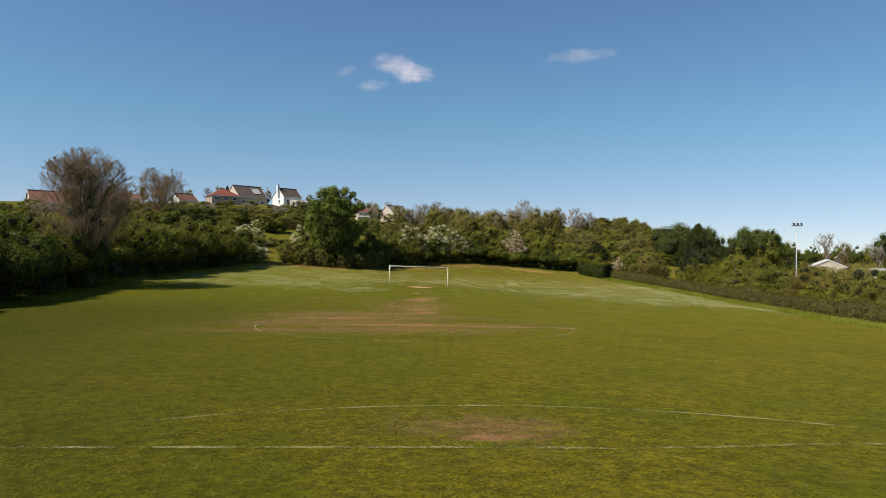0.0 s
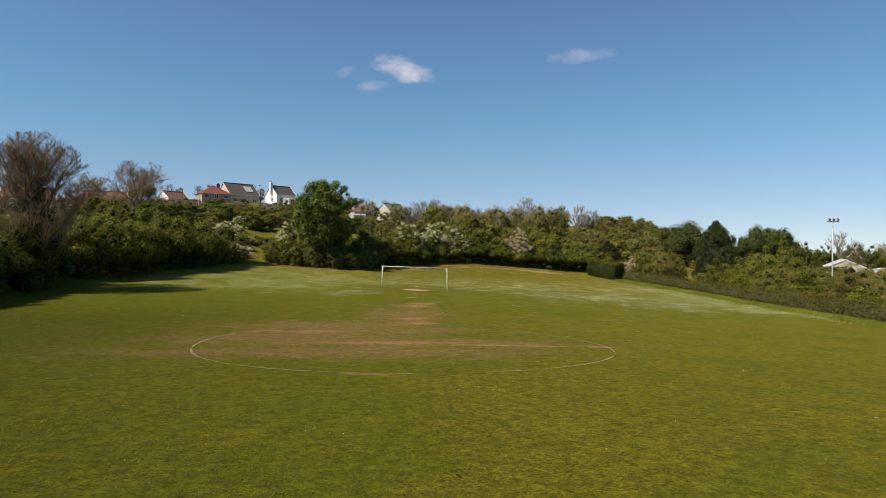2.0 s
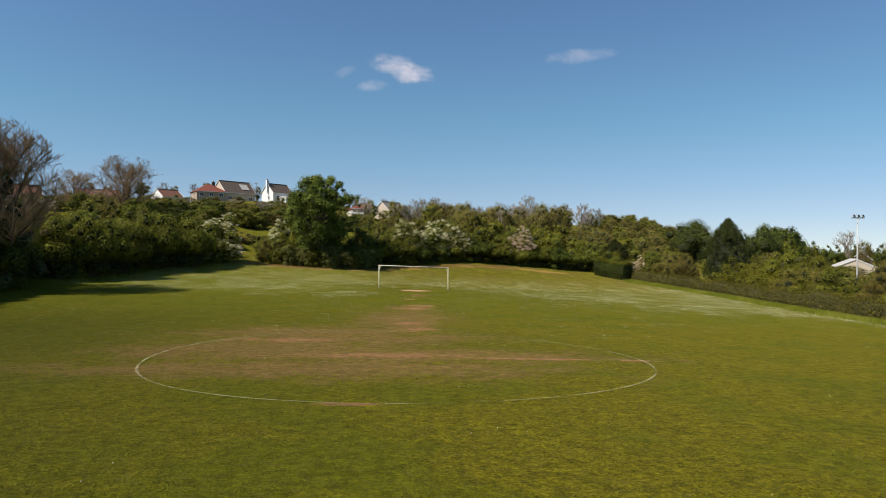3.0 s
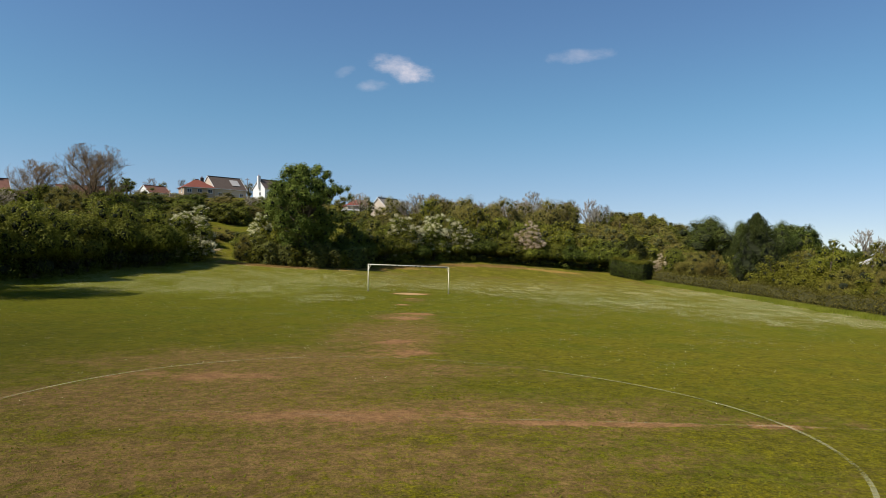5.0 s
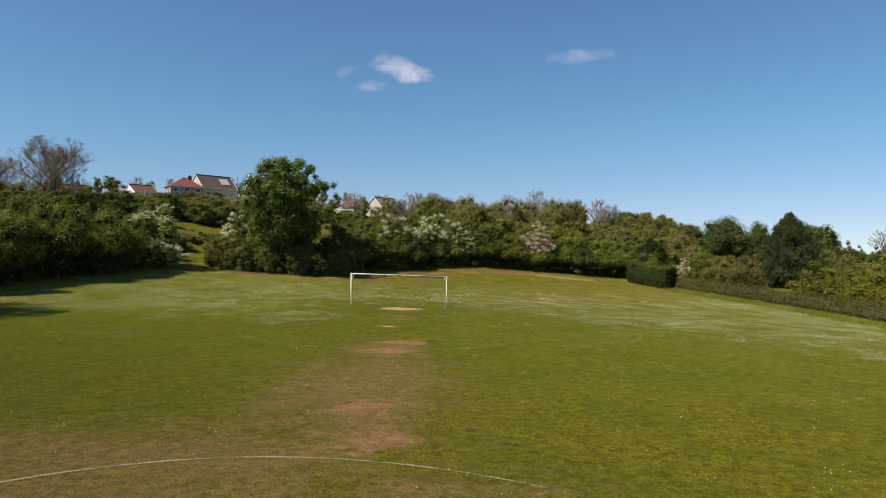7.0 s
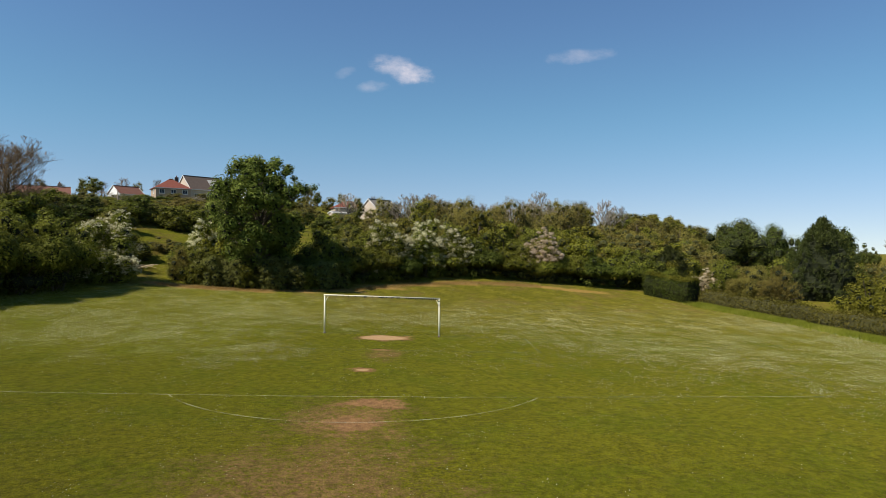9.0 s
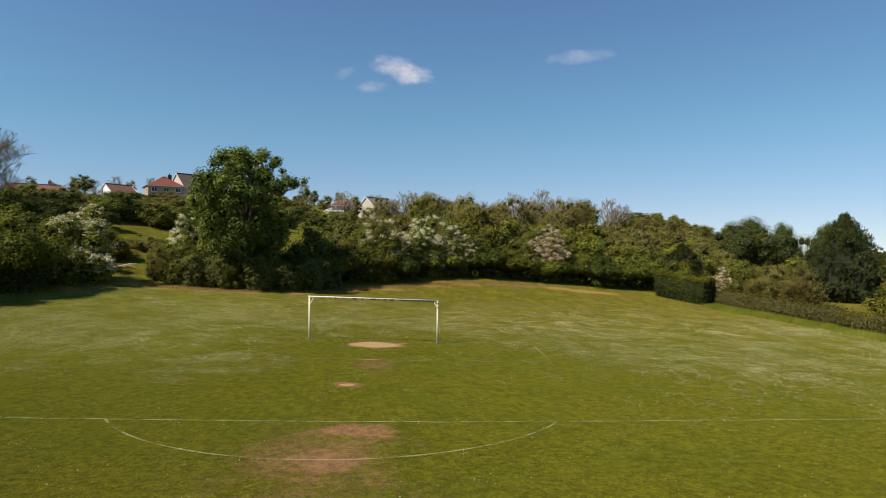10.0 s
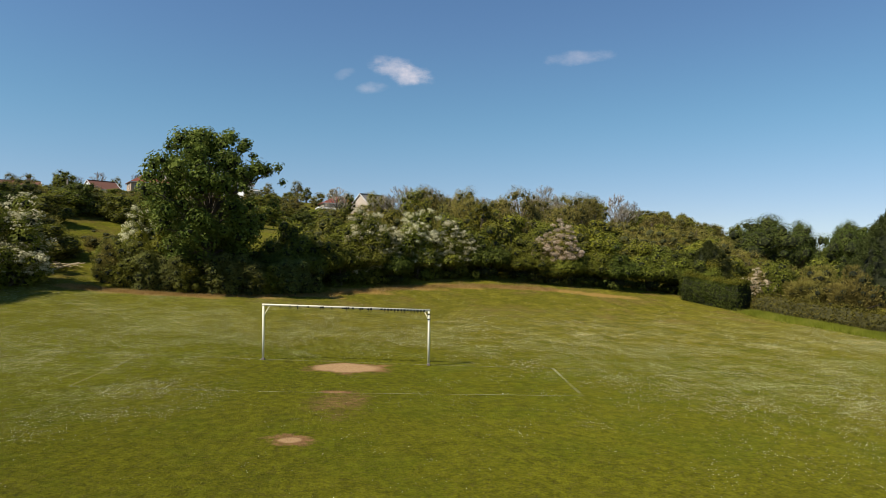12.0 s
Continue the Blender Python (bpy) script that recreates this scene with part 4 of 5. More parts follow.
row(beyond(13, 17, 2.8), ["haw1", "haw3", "dark1", "haw2"], 2.7, 0.82, 0.98, 0.80, 8, 0.4)
plant("pink", 15.6, 35.0, 1.0, 1.12)
plant("haw2", 15.4, 34.2, 0.62, 0.50)
row([(25.0, 35.5), (28.5, 36.2), (32, 34.5)], ["haw1", "dark1", "haw3"], 2.6, 0.8, 0.95, 0.78, 19, 0.4)
row([(22, 44), (28, 43), (34, 41), (40, 40)], ["hawB", "yelB", "oliB"], 3.6, 0.9, 1.05, 0.85, 20)
row(beyond(12, 17, 7.0), ["hawB", "yelB", "oliB", "hawB", "yelB"], 3.4, 0.95, 1.1, 0.92, 9)
row(beyond(12, 17, 12.0), ["yelB", "yelB", "oliB", "hawB", "wood2"], 4.2, 0.95, 1.1, 0.95, 16)
# behind the clipped hedges
plant("oli2", 42.3, -16.5, 0.85, 0.82)
plant("yel2", 43.5, 7.5, 0.85, 0.98)
plant("pink", 33.8, 30.8, 0.66, 0.66)
plant("oli1", 35.0, 32.6, 0.66, 0.80)
plant("con", 31.3, 35.8, 0.62, 0.62)
row([(30, 37), (34.5, 33)], ["hawB", "darkB", "yelB"], 3.2, 0.9, 1.0, 0.85, 17)
row([(35.5, 30.5), (38.0, 25.4), (38.9, 22.8)], ["oli1", "den1", "oli2", "oli1"], 2.4, 0.84, 0.96, 0.90, 10)
row([(36, 42), (42, 34)], ["haw2", "oli1", "oli2"], 3.4, 0.95, 1.05, 0.66, 11)
row([(51.5, 28), (52, 21)], ["yelB", "hawB"], 3.4, 0.9, 1.0, 0.70, 35)
plant("con", 49.3, 35.0, 0.90, 1.10)
row([(41, 14), (41.5, 8), (41.5, 0), (41.5, -8)], ["yel1", "yel2", "haw2", "oli2"], 3.2, 0.72, 0.90, 0.85, 12)
row([(41.5, -9), (41.3, -16), (41, -27)], ["yel1", "oli1", "haw2"], 3.2, 0.62, 0.80, 0.70, 32)
for bk, bx, by, bs, bh in (("oli2", 42.3, -19.5, 0.95, 0.92), ("oli1", 43.0, -11.0, 0.9, 0.85), ("yel2", 43.2, 0.8, 0.75, 0.95)):
    plant(bk, bx, by, bs, bh)
row([(47, 18), (48, 6)], ["yelB", "hawB", "oliB", "yelB"], 3.6, 0.95, 1.1, 0.70, 13)
row([(48, 4), (48, -6), (47, -20)], ["yelB", "hawB", "oliB"], 3.2, 0.95, 1.1, 0.58, 36)
row([(57, 40), (57, 26)], ["yelF", "hawF", "oliF"], 4.4, 1.0, 1.1, 0.7, 33)
row([(57, 24), (58, 6)], ["yelF", "hawF", "oliF"], 4.4, 1.0, 1.1, 0.42, 37)


# the big tree
def build_big_tree():
    ob = lobed_tree("sycamore_tree", "tall leafy green sycamore with an uneven crown above bushes", M_BIG, 91, 13.1, 31000, 0.25)
    ob.location = (-14.3, 22.6, ground(-14.3, 22.6) - 0.3)


build_big_tree()
ivy = bare_tree("ash_tree", "tall leafless ash tree with ivy on its trunk", 101, h=13.9, spread=5.0, ivy=13000, limbs=24, fork=0.05, twig=0.021, forks=(0, 9, 7, 5))
ivy.location = (-33.8, -14.4, ground(-33.8, -14.4) - 0.1)
bare = bare_tree("bare_tree", "spreading leafless grey-brown tree above the scrub", 102, h=10.6, spread=6.8, limbs=17, fork=0.14, twig=0.019, forks=(0, 10, 6, 5))
bare.location = (-48.0, 36.0, ground(-48, 36) - 0.1)
for bx, by, bs in ((-58, 39, 0.72),):
    copy_thing(bare, Matrix.LocRotScale((bx, by, ground(bx, by) - 0.1), Euler((0, 0, bx)), (bs, bs, bs)))


# ---- woods and scrub on the hillside ----
def scatter(inside, gap, kinds, weights, s0, s1, seed, xr, yr, tries=4000, tall=1.0):
    rng = random.Random(seed)
    got = []
    for _ in range(tries):
        x, y = rng.uniform(*xr), rng.uniform(*yr)
        if inside(x, y) and all((x - a) ** 2 + (y - b) ** 2 > gap * gap for a, b in got):
            got.append((x, y))
            s = rng.uniform(s0, s1)
            kind = rng.choices(kinds, weights)[0]
            if kind in ("wood4", "wood5") and -10 < x < 60 and y < 84:
                kind = "wood1"
            if kind in ("wood4", "wood5") and y > 84:
                s *= 1.06
            plant(kind, x, y, s, s * tall * rng.uniform(0.85, 1.1), rng=rng)


scatter(lambda x, y: x - 0.5 * (y - 90) < 36 and y > 46 + 0.1 * x, 5.6, ["wood1", "wood2", "wood3", "wood4", "wood5"], [5, 3.0, 0.3, 5, 5], 0.8, 1.1, 21, (1, 72), (46, 126), 7000, tall=1.10)
scatter(lambda x, y: x - 0.5 * (y - 90) < 62 and x - 0.5 * (y - 90) > 30 and y > 52, 5.6, ["oliF", "hawF", "wood1", "yelF"], [4, 3, 2, 2], 0.9, 1.2, 22, (20, 110), (52, 180), tall=0.68)
row([(-44, 42.5), (-37, 43.5), (-28, 45)], ["hawB", "hawB", "darkB"], 3.2, 0.75, 0.9, 0.72, 38, 0.5)


# bare trees beside the house in the woods
for k, x, y, s, sz in (("wood4", -2, 84, 1.0, 1.10), ("wood5", 3, 92, 1.0, 1.12), ("wood4", 0, 100, 1.05, 1.15), ("wood5", -5.5, 104, 0.95, 1.0), ("wood4", -18, 112, 0.9, 0.95), ("wood1", -9.6, 112, 1.0, 1.06), ("wood2", -6.5, 108, 1.0, 1.0)):
    plant(k, x, y, s, sz)


# scrub below the houses, with an open strip of meadow through it
def off_meadow(x, y):
    return not (27 < y < 40.5 and -0.59 < (x - 4.1) / (y + 28.9) < -0.48)


scatter(off_meadow, 4.6, ["hawB", "oliB", "darkB", "yelB"], [3, 3, 1, 1], 0.8, 1.0, 27, (-52, -29), (22, 50), tall=0.66)
scatter(lambda x, y: (y > 50 or x < -53) and off_meadow(x, y), 5.8, ["oliF", "hawF", "wood1", "darkF", "yelF", "wood4"], [3.5, 3.5, 2, 1.4, 0.8, 0.8], 0.8, 1.05, 23, (-92, -27), (22, 90), tall=0.44)
scatter(lambda x, y: True, 6.4, ["oliF", "hawF", "darkF", "wood1", "wood4"], [2, 3, 2.5, 1.5, 1], 0.8, 1.0, 29, (-108, -27), (90, 132), tall=0.30)
scatter(lambda x, y: all((x - a) ** 2 + (y - q) ** 2 > 64 for a, q in ((-11.5, 128.5), (-20.5, 131), (-21.5, 121), (-52.5, 149), (-48, 145))), 6.2, ["hawF", "wood1", "darkF", "oliF"], [3, 3, 1, 2], 0.7, 0.95, 28, (-46, 4), (104, 140), 900, tall=0.62)
scatter(lambda x, y: y > 54, 7.6, ["hawF", "oliF", "darkF", "wood1"], [3, 2, 2, 1], 0.7, 0.95, 24, (-30, -4), (54, 105), tall=0.66)
scatter(lambda x, y: True, 8, ["wood1", "wood2", "wood4", "wood5"], [3, 2, 2, 2], 0.6, 0.85, 25, (-125, -15), (158, 172), 400, tall=1.15)
# trees on the low side
for k, x, y, s, *up in (("syc1", 68.5, 97.0, 1.08, 0.88), ("syc1", 84, 112, 0.72, 0.95), ("syc1", 94, 112, 0.76, 0.98), ("darkF", 92.5, 120, 0.72, 0.75), ("round", 111, 134, 1.0), ("syc1", 160, 140, 1.1), ("round", 160, 128, 1.0), ("syc1", 127, 190, 0.8), ("wood3", -17.0, 121.0, 0.8), ("wood3", -93.0, 140, 1.0, 0.76), ("hawF", 64.5, 72, 1.0, 0.9), ("wood3", 96, 118, 1.1), ("wood4", 150, 190, 1.2), ("wood4", 172, 185, 1.2), ("wood1", 140, 178, 1.2)):
    plant(k, x, y, s, *up)
scatter(lambda x, y: True, 8.5, ["wood1", "hawF", "yelF", "darkF"], [1.5, 2, 2, 1.5], 0.85, 1.1, 26, (62, 112), (-6, 88), 500, tall=0.42)
scatter(lambda x, y: True, 11, ["wood1", "hawF", "yelF", "darkF", "wood4"], [2, 3, 1, 2, 1], 1.0, 1.3, 30, (104, 200), (126, 205), 500, tall=1.35)


# ---- clipped hedges ----
def hedge(label, pts, wide, tall, leaf, n, size, seed, rough=0.16, fresh=0, inside=None, uneven=0.16):
    """A clipped hedge along a plan line: a lumpy core coloured dark as the shade within, and leaves over its faces."""
    rng = np.random.default_rng(seed)
    ob = thing("clipped_hedge", label, "hedge")
    line = []
    for a, b in zip(pts, pts[1:]):
        k = max(1, int(math.dist(a, b) / 0.7))
        line += [(a[0] + (b[0] - a[0]) * i / k, a[1] + (b[1] - a[1]) * i / k) for i in range(k)]
    line.append(pts[-1])
    prof = [(-0.46, 0), (-0.54, 0.45), (-0.40, 0.88), (0, 1.0), (0.40, 0.88), (0.54, 0.45), (0.46, 0)]
    v, f = [], []
    for i, (x, y) in enumerate(line):
        a, b = line[max(i - 1, 0)], line[min(i + 1, len(line) - 1)]
        d = Vector((b[0] - a[0], b[1] - a[1])).normalized()
        g = ground(x, y) - 0.05
        h = tall * (1 + uneven * (noise.noise((x * 0.22, y * 0.22, 1)) + 0.7 * noise.noise((x * 0.8, y * 0.8, 4))))
        shift = uneven * 1.6 * noise.noise((x * 0.3, y * 0.3, 7))
        for px, pz in prof:
            w = wide * px * (1 + 0.3 * noise.noise((x * 0.8, y * 0.8, pz * 3))) + shift
            v.append((x + d.y * w, y - d.x * w, g + pz * h))
    q = len(prof)
    for i in range(len(line) - 1):
        for k in range(q - 1):
            f.append((i * q + k, i * q + k + 1, (i + 1) * q + k + 1, (i + 1) * q + k))
    f += [tuple(range(q)), tuple(range((len(line) - 1) * q + q - 1, (len(line) - 1) * q - 1, -1))]
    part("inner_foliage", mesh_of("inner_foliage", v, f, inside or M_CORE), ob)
    V = np.array(v)
    F = np.array([k for k in f if len(k) == 4])
    pick = rng.integers(0, len(F), n)
    a, b = rng.random((n, 1)), rng.random((n, 1))
    P = V[F[pick]]
    pos = (P[:, 0] * (1 - a) + P[:, 1] * a) * (1 - b) + (P[:, 3] * (1 - a) + P[:, 2] * a) * b
    e = rng.random(n) < 0.04
    c0, c1 = V[:q].mean(0), V[-q:].mean(0)
    k = rng.integers(0, q, n)
    u = np.sqrt(rng.random((n, 1)))
    first = rng.random(n) < 0.5
    ends = np.where(first[:, None], c0 + (V[k] - c0) * u, c1 + (V[(len(line) - 1) * q + k] - c1) * u)
    pos = np.where(e[:, None], ends, pos) + rng.normal(0, rough * 0.45, (n, 3))
    lv, lf = leaf_cloud(rng, pos, np.full(n, 0.05), n, size)
    part("foliage", mesh_of("foliage", lv, lf, leaf), ob)
    # fresh: number of yellow-green leaves that paint sunlight onto the hedge top
    if fresh:
        top = pos[pos[:, 2] > land(pos[:, 0], pos[:, 1]) + tall * 0.9]
        lv, lf = leaf_cloud(rng, top + np.array((0, 0, 0.05)), np.full(len(top), 0.06), fresh, size)
        part("new_growth", mesh_of("new_growth", lv, lf, M_YEL), ob, "yellow-green leaves, coloured as the sunlit top")
    return ob


hedge("tall dark green clipped evergreen hedge", [(27.9, 32.4), (31.2, 28.0)], 2.2, 2.45, M_DARK, 24000, 0.13, 201, 0.48, 4200, uneven=0.24)
hedge("low clipped brownish-green field hedge", [(32.6, 27.6), (34.4, 21), (35.8, 13), (36.6, 3), (36.6, -9), (36.4, -22), (36.2, -40), (36, -60)], 1.6, 1.45, M_HEDGE, 90000, 0.15, 202, 0.42, 0, M_HEDGECORE, 0.34)


# ---- houses on the hill ----
def window(parent, w, h, at, turn):
    """A window with frame, dark pane, glazing bar and sill; turn is about z, facing -y at 0."""
    win = new("window")
    win.parent = parent
    win.matrix_basis = pose(*at, 0, 0, turn)
    bm = bmesh.new()
    for sx in (-1, 1):
        box_bm(bm, (0.09, 0.10, h), (sx * (w / 2 - 0.045), -0.03, 0))
    for sz in (-1, 1):
        box_bm(bm, (w - 0.18, 0.10, 0.09), (0, -0.03, sz * (h / 2 - 0.045)))
    box_bm(bm, (0.06, 0.08, h - 0.18), (0, -0.03, 0))
    part("frame", done(bm, "frame", M_PALE), win)
    part("pane", box("pane", (w - 0.17, 0.03, h - 0.17), (0, 0.0, 0), M_GLASS), win)
    part("sill", box("sill", (w + 0.2, 0.18, 0.08), (0, -0.08, -h / 2 - 0.04), M_PALE), win)


def house(name, label, at, turn, w, d, wall_h, roof_h, wall, roof, hip=False, chimneys=((0.2, 0.0),), rows=2, cols=3, stack=M_PEBBLE, stack_h=1.0, panel=None, side=1):
    """A house: w along its front (facing -y before turning), d deep, with gables left and right, or hipped."""
    ob = thing(name, label, "house")
    ob.matrix_basis = pose(at[0], at[1], at[2], 0, 0, turn)
    bm = bmesh.new()
    box_bm(bm, (w, d, wall_h + 1.5), (0, 0, wall_h / 2 - 0.75))
    if not hip:
        for sx in (-1, 1):
            a = [bm.verts.new((sx * (w / 2 - k), y, z)) for k in (0, 0.25) for y, z in ((-d / 2, wall_h - 0.02), (d / 2, wall_h - 0.02), (0, wall_h + roof_h))]
            for q in ((0, 1, 2), (3, 5, 4), (0, 3, 4, 1), (1, 4, 5, 2), (2, 5, 3, 0)):
                bm.faces.new([a[i] for i in q])
    bmesh.ops.recalc_face_normals(bm, faces=bm.faces)
    part("wall", done(bm, "wall", wall), ob)
    o, rise = 0.35, roof_h
    bm = bmesh.new()
    r = w / 2 - d / 2 if hip else w / 2 + o * 0.6
    ew = w / 2 + (o if hip else o * 0.6)
    low = [bm.verts.new((x, y, wall_h - 0.12)) for x, y in ((-ew, -d / 2 - o), (ew, -d / 2 - o), (ew, d / 2 + o), (-ew, d / 2 + o))]
    top = [bm.verts.new((x, 0, wall_h + rise + 0.1)) for x in (-r, r)]
    for q in ((low[0], low[1], top[1], top[0]), (low[2], low[3], top[0], top[1]), (low[1], low[2], top[1]), (low[3], low[0], top[0])):
        if hip or len(q) == 4:
            bm.faces.new(q)
    bmesh.ops.recalc_face_normals(bm, faces=bm.faces)
    bmesh.ops.solidify(bm, geom=bm.faces[:], thickness=0.14)
    rf = part("roof", done(bm, "roof", roof), ob)
    part("ridge", box("ridge", (2 * r, 0.28, 0.14), (0, 0, wall_h + rise + 0.16), roof), rf)
    bm = bmesh.new()
    box_bm(bm, (2 * ew, 0.10, 0.16), (0, -d / 2 - o - 0.02, wall_h - 0.2))
    part("gutter", done(bm, "gutter", M_PALE), rf)
    if not hip:
        for sx in (-1, 1):
            bm = bmesh.new()
            for sy in (-1, 1):
                a, b = Vector((sx * (ew + 0.03), sy * (d / 2 + o), wall_h - 0.22)), Vector((sx * (ew + 0.03), 0, wall_h + rise - 0.02))
                q = [bm.verts.new(v) for v in (a, b, b + Vector((0, 0, 0.2)), a + Vector((0, 0, 0.2)))]
                q2 = [bm.verts.new(v.co - Vector((sx * 0.05, 0, 0))) for v in q]
                bm.faces.new(q)
                bm.faces.new(q2[::-1])
                for i in range(4):
                    bm.faces.new((q[i], q2[i], q2[(i + 1) % 4], q[(i + 1) % 4]))
            bmesh.ops.recalc_face_normals(bm, faces=bm.faces)
            part("bargeboard", done(bm, "bargeboard", M_PALE), rf)
    for cx, cy in chimneys:
        ch = part("chimney", box("chimney", (0.95, 0.7, roof_h + stack_h), (cx * w, cy * d, wall_h + roof_h * 0.5 + stack_h * 0.5 + 0.15), stack, 0.03), ob)
        part("chimney_pot", mesh_of("chimney_pot", *tubes([([Vector((cx * w, cy * d, wall_h + roof_h + stack_h + 0.1)), Vector((cx * w, cy * d, wall_h + roof_h + stack_h + 0.6))], (0.16, 0.13))], 8), M_REDTILE), ch)
    for j in range(rows):
        for i in range(cols):
            window(ob, 1.35, 1.2, ((i - (cols - 1) / 2) * w / cols, -d / 2 - 0.02, wall_h * (j + 0.55) / rows), 0)
        if side:
            window(ob, 1.0, 1.15, (-w / 2 - 0.02, -d * 0.12, wall_h * (j + 0.55) / rows), -90)
    if panel:
        u0, u1, mat = panel
        slope = math.atan2(rise + 0.2, d / 2 + o)
        me = box("roof_panel", ((u1 - u0) * w, d * 0.34, 0.06), (0, 0, 0), mat, 0.01)
        q = part("roof_panel", me, rf, "bright white roof panel")
        q.matrix_basis = pose(((u0 + u1) / 2 - 0.5) * w, -d * 0.25 - 0.1, wall_h + rise * 0.52 + 0.16, math.degrees(slope), 0, 0)
    return ob


house("house", "cream pebbledashed house with a red hipped roof on the hill", (-71.7, 140.5, 16.9), 33, 9.0, 8.0, 4.9, 2.5, M_PEBBLE, M_REDTILE, hip=True, chimneys=((0.18, 0.05),), stack=M_BROWNTILE, stack_h=0.7)
house("house", "house with a long brown tiled roof and pink-cream gable", (-66.0, 148.5, 17.8), 48, 11.0, 8.4, 4.2, 3.9, M_CREAM, M_BROWNTILE, chimneys=(), panel=(0.60, 0.86, M_SHEET), rows=1, cols=3)
house("house", "white rendered house with a slate roof and tall chimney", (-51.7, 149.0, 18.6), 50, 7.6, 6.4, 3.6, 3.0, M_PALE, M_BROWNTILE, chimneys=((-0.53, -0.05),), stack=M_PALE, stack_h=0.9, rows=1, cols=2)
house("conservatory", "low white flat-roofed annexe beside a white house", (-46.8, 145.6, 18.2), 50, 5.0, 3.2, 2.3, 0.35, M_PALE, M_SHEET, chimneys=(), rows=1, cols=2, side=0)
house("house", "small cream gabled house with a grey slate roof among trees", (-11.9, 128.5, 11.6), 52, 8.0, 6.0, 3.8, 2.7, M_CREAM, M_SHEETROOF, chimneys=(), rows=1, cols=2)
house("house", "house with a bright red roof half hidden by trees", (-20.5, 131.0, 12.2), 20, 8.0, 6.0, 4.0, 1.6, M_CREAM, M_REDTILE, hip=True, chimneys=(), rows=1, cols=2)
house("garden_shed", "pale flat-roofed outbuilding on the hillside", (-21.5, 121.0, 11.4), 30, 4.0, 3.0, 2.9, 0.2, M_CREAM, M_SHEET, chimneys=(), rows=0)
house("terraced_house", "long brown terraced house with a reddish-brown roof", (-108.2, 142.0, 15.5), 30, 13.0, 8.0, 4.6, 2.2, M_PEBBLE, M_RUST, chimneys=((0.3, 0),), cols=5)
house("house", "white house with a red-brown roof on the hill", (-89.8, 152.0, 17.0), 55, 7.5, 6.5, 4.0, 2.3, M_PALE, M_RUST, chimneys=(), rows=1, cols=2)
house("house", "pebbledashed house with a rusty brown roof behind bare trees", (-83.0, 62.0, 10.0), 40, 9.0, 7.0, 4.0, 2.4, M_PEBBLE, M_RUST, chimneys=((0.25, 0),), cols=3)
# down on the low side
house("clubhouse", "low pale clubhouse with a light sheet roof", (116.5, 107.0, -2.9), 62, 15.0, 8.6, 3.3, 1.9, M_CREAM, M_SHEET, chimneys=(), rows=1, cols=4)
house("changing_rooms", "long low grey flat-roofed block", (128.5, 96.0, -3.3), 12, 22.0, 6.0, 3.2, 0.3, M_PALE, M_SHEET, chimneys=(), rows=1, cols=6, side=0)
house("house", "dark timber house with a slate gable", (168.0, 182.0, -3.4), 60, 9.0, 7.5, 4.4, 3.0, M_BROWNTILE, M_SLATE, chimneys=((0.2, 0),), rows=1, cols=2)


def floodlight(label, x, y, top, lamps, collar=False):
    """A tall lighting column: base, tapered pole, crossarm, lamps."""
    z = ground(x, y)
    ob = thing("floodlight", label, "lamp post", (x, y, z - 0.1))
    h = top - z
    part("pole", mesh_of("pole", *tubes([([Vector((0, 0, 0)), Vector((0, 0, h * 0.4)), Vector((0, 0, h))], (0.10, 0.08, 0.055))], 12), M_STEEL, True), ob)
    part("base_plate", box("base_plate", (0.5, 0.5, 0.12), (0, 0, 0.06), M_STEEL, 0.02), ob)
    part("crossarm", box("crossarm", (1.5, 0.12, 0.12), (0, 0, h), M_STEEL, 0.02), ob)
    for i in range(lamps):
        lx = (i - (lamps - 1) / 2) * 0.5
        bm = bmesh.new()
        box_bm(bm, (0.38, 0.14, 0.26), (0, 0, 0), 0.03)
        box_bm(bm, (0.06, 0.10, 0.34), (0, 0.12, -0.22))
        lamp = part("lamp_head", done(bm, "lamp_head", M_DARKSTEEL), ob)
        lamp.matrix_basis = pose(lx, -0.1, h + 0.22, -38, 0, 24)
        part("lens", box("lens", (0.33, 0.02, 0.21), (0, -0.075, 0), M_GLASS), lamp)
    if collar:
        part("panel", box("panel", (2.2, 0.12, 1.6), (-0.1, 0, h - 6.2), M_ORANGE, 0.03), ob, "faded orange panel")
    return ob


floodlight("grey galvanised floodlight column with three lamp heads", 49.3, 3.0, 8.3, 3)
floodlight("distant grey lighting column with an orange panel", 104.8, 140.0, 8.1, 2, True)


def telegraph_pole(x, y, h, arm=True):
    ob = thing("telegraph_pole", "weathered wooden telegraph pole among the bushes" if arm else "plain weathered wooden pole at the meadow's edge", "pole", (x, y, ground(x, y) - 0.1))
    part("pole", mesh_of("pole", *tubes([([Vector((0, 0, 0)), Vector((0, 0, h))], (0.15, 0.10))], 9), M_POLE, True), ob)
    if arm:
        part("crossarm", box("crossarm", (1.3, 0.1, 0.12), (0, 0, h - 0.4), M_POLE, 0.02), ob)
        for s in (-0.5, 0.5):
            part("insulator", mesh_of("insulator", *tubes([([Vector((s, 0, h - 0.33)), Vector((s, 0, h - 0.15))], (0.05, 0.035))], 7), M_PALE), ob)
    else:
        part("cap", mesh_of("cap", *tubes([([Vector((0, 0, h - 0.02)), Vector((0, 0, h + 0.08))], (0.12, 0.06))], 9), M_POLE), ob)


telegraph_pole(-59.0, 150.0, 6.6)
telegraph_pole(-46.6, 60.0, 3.4, False)


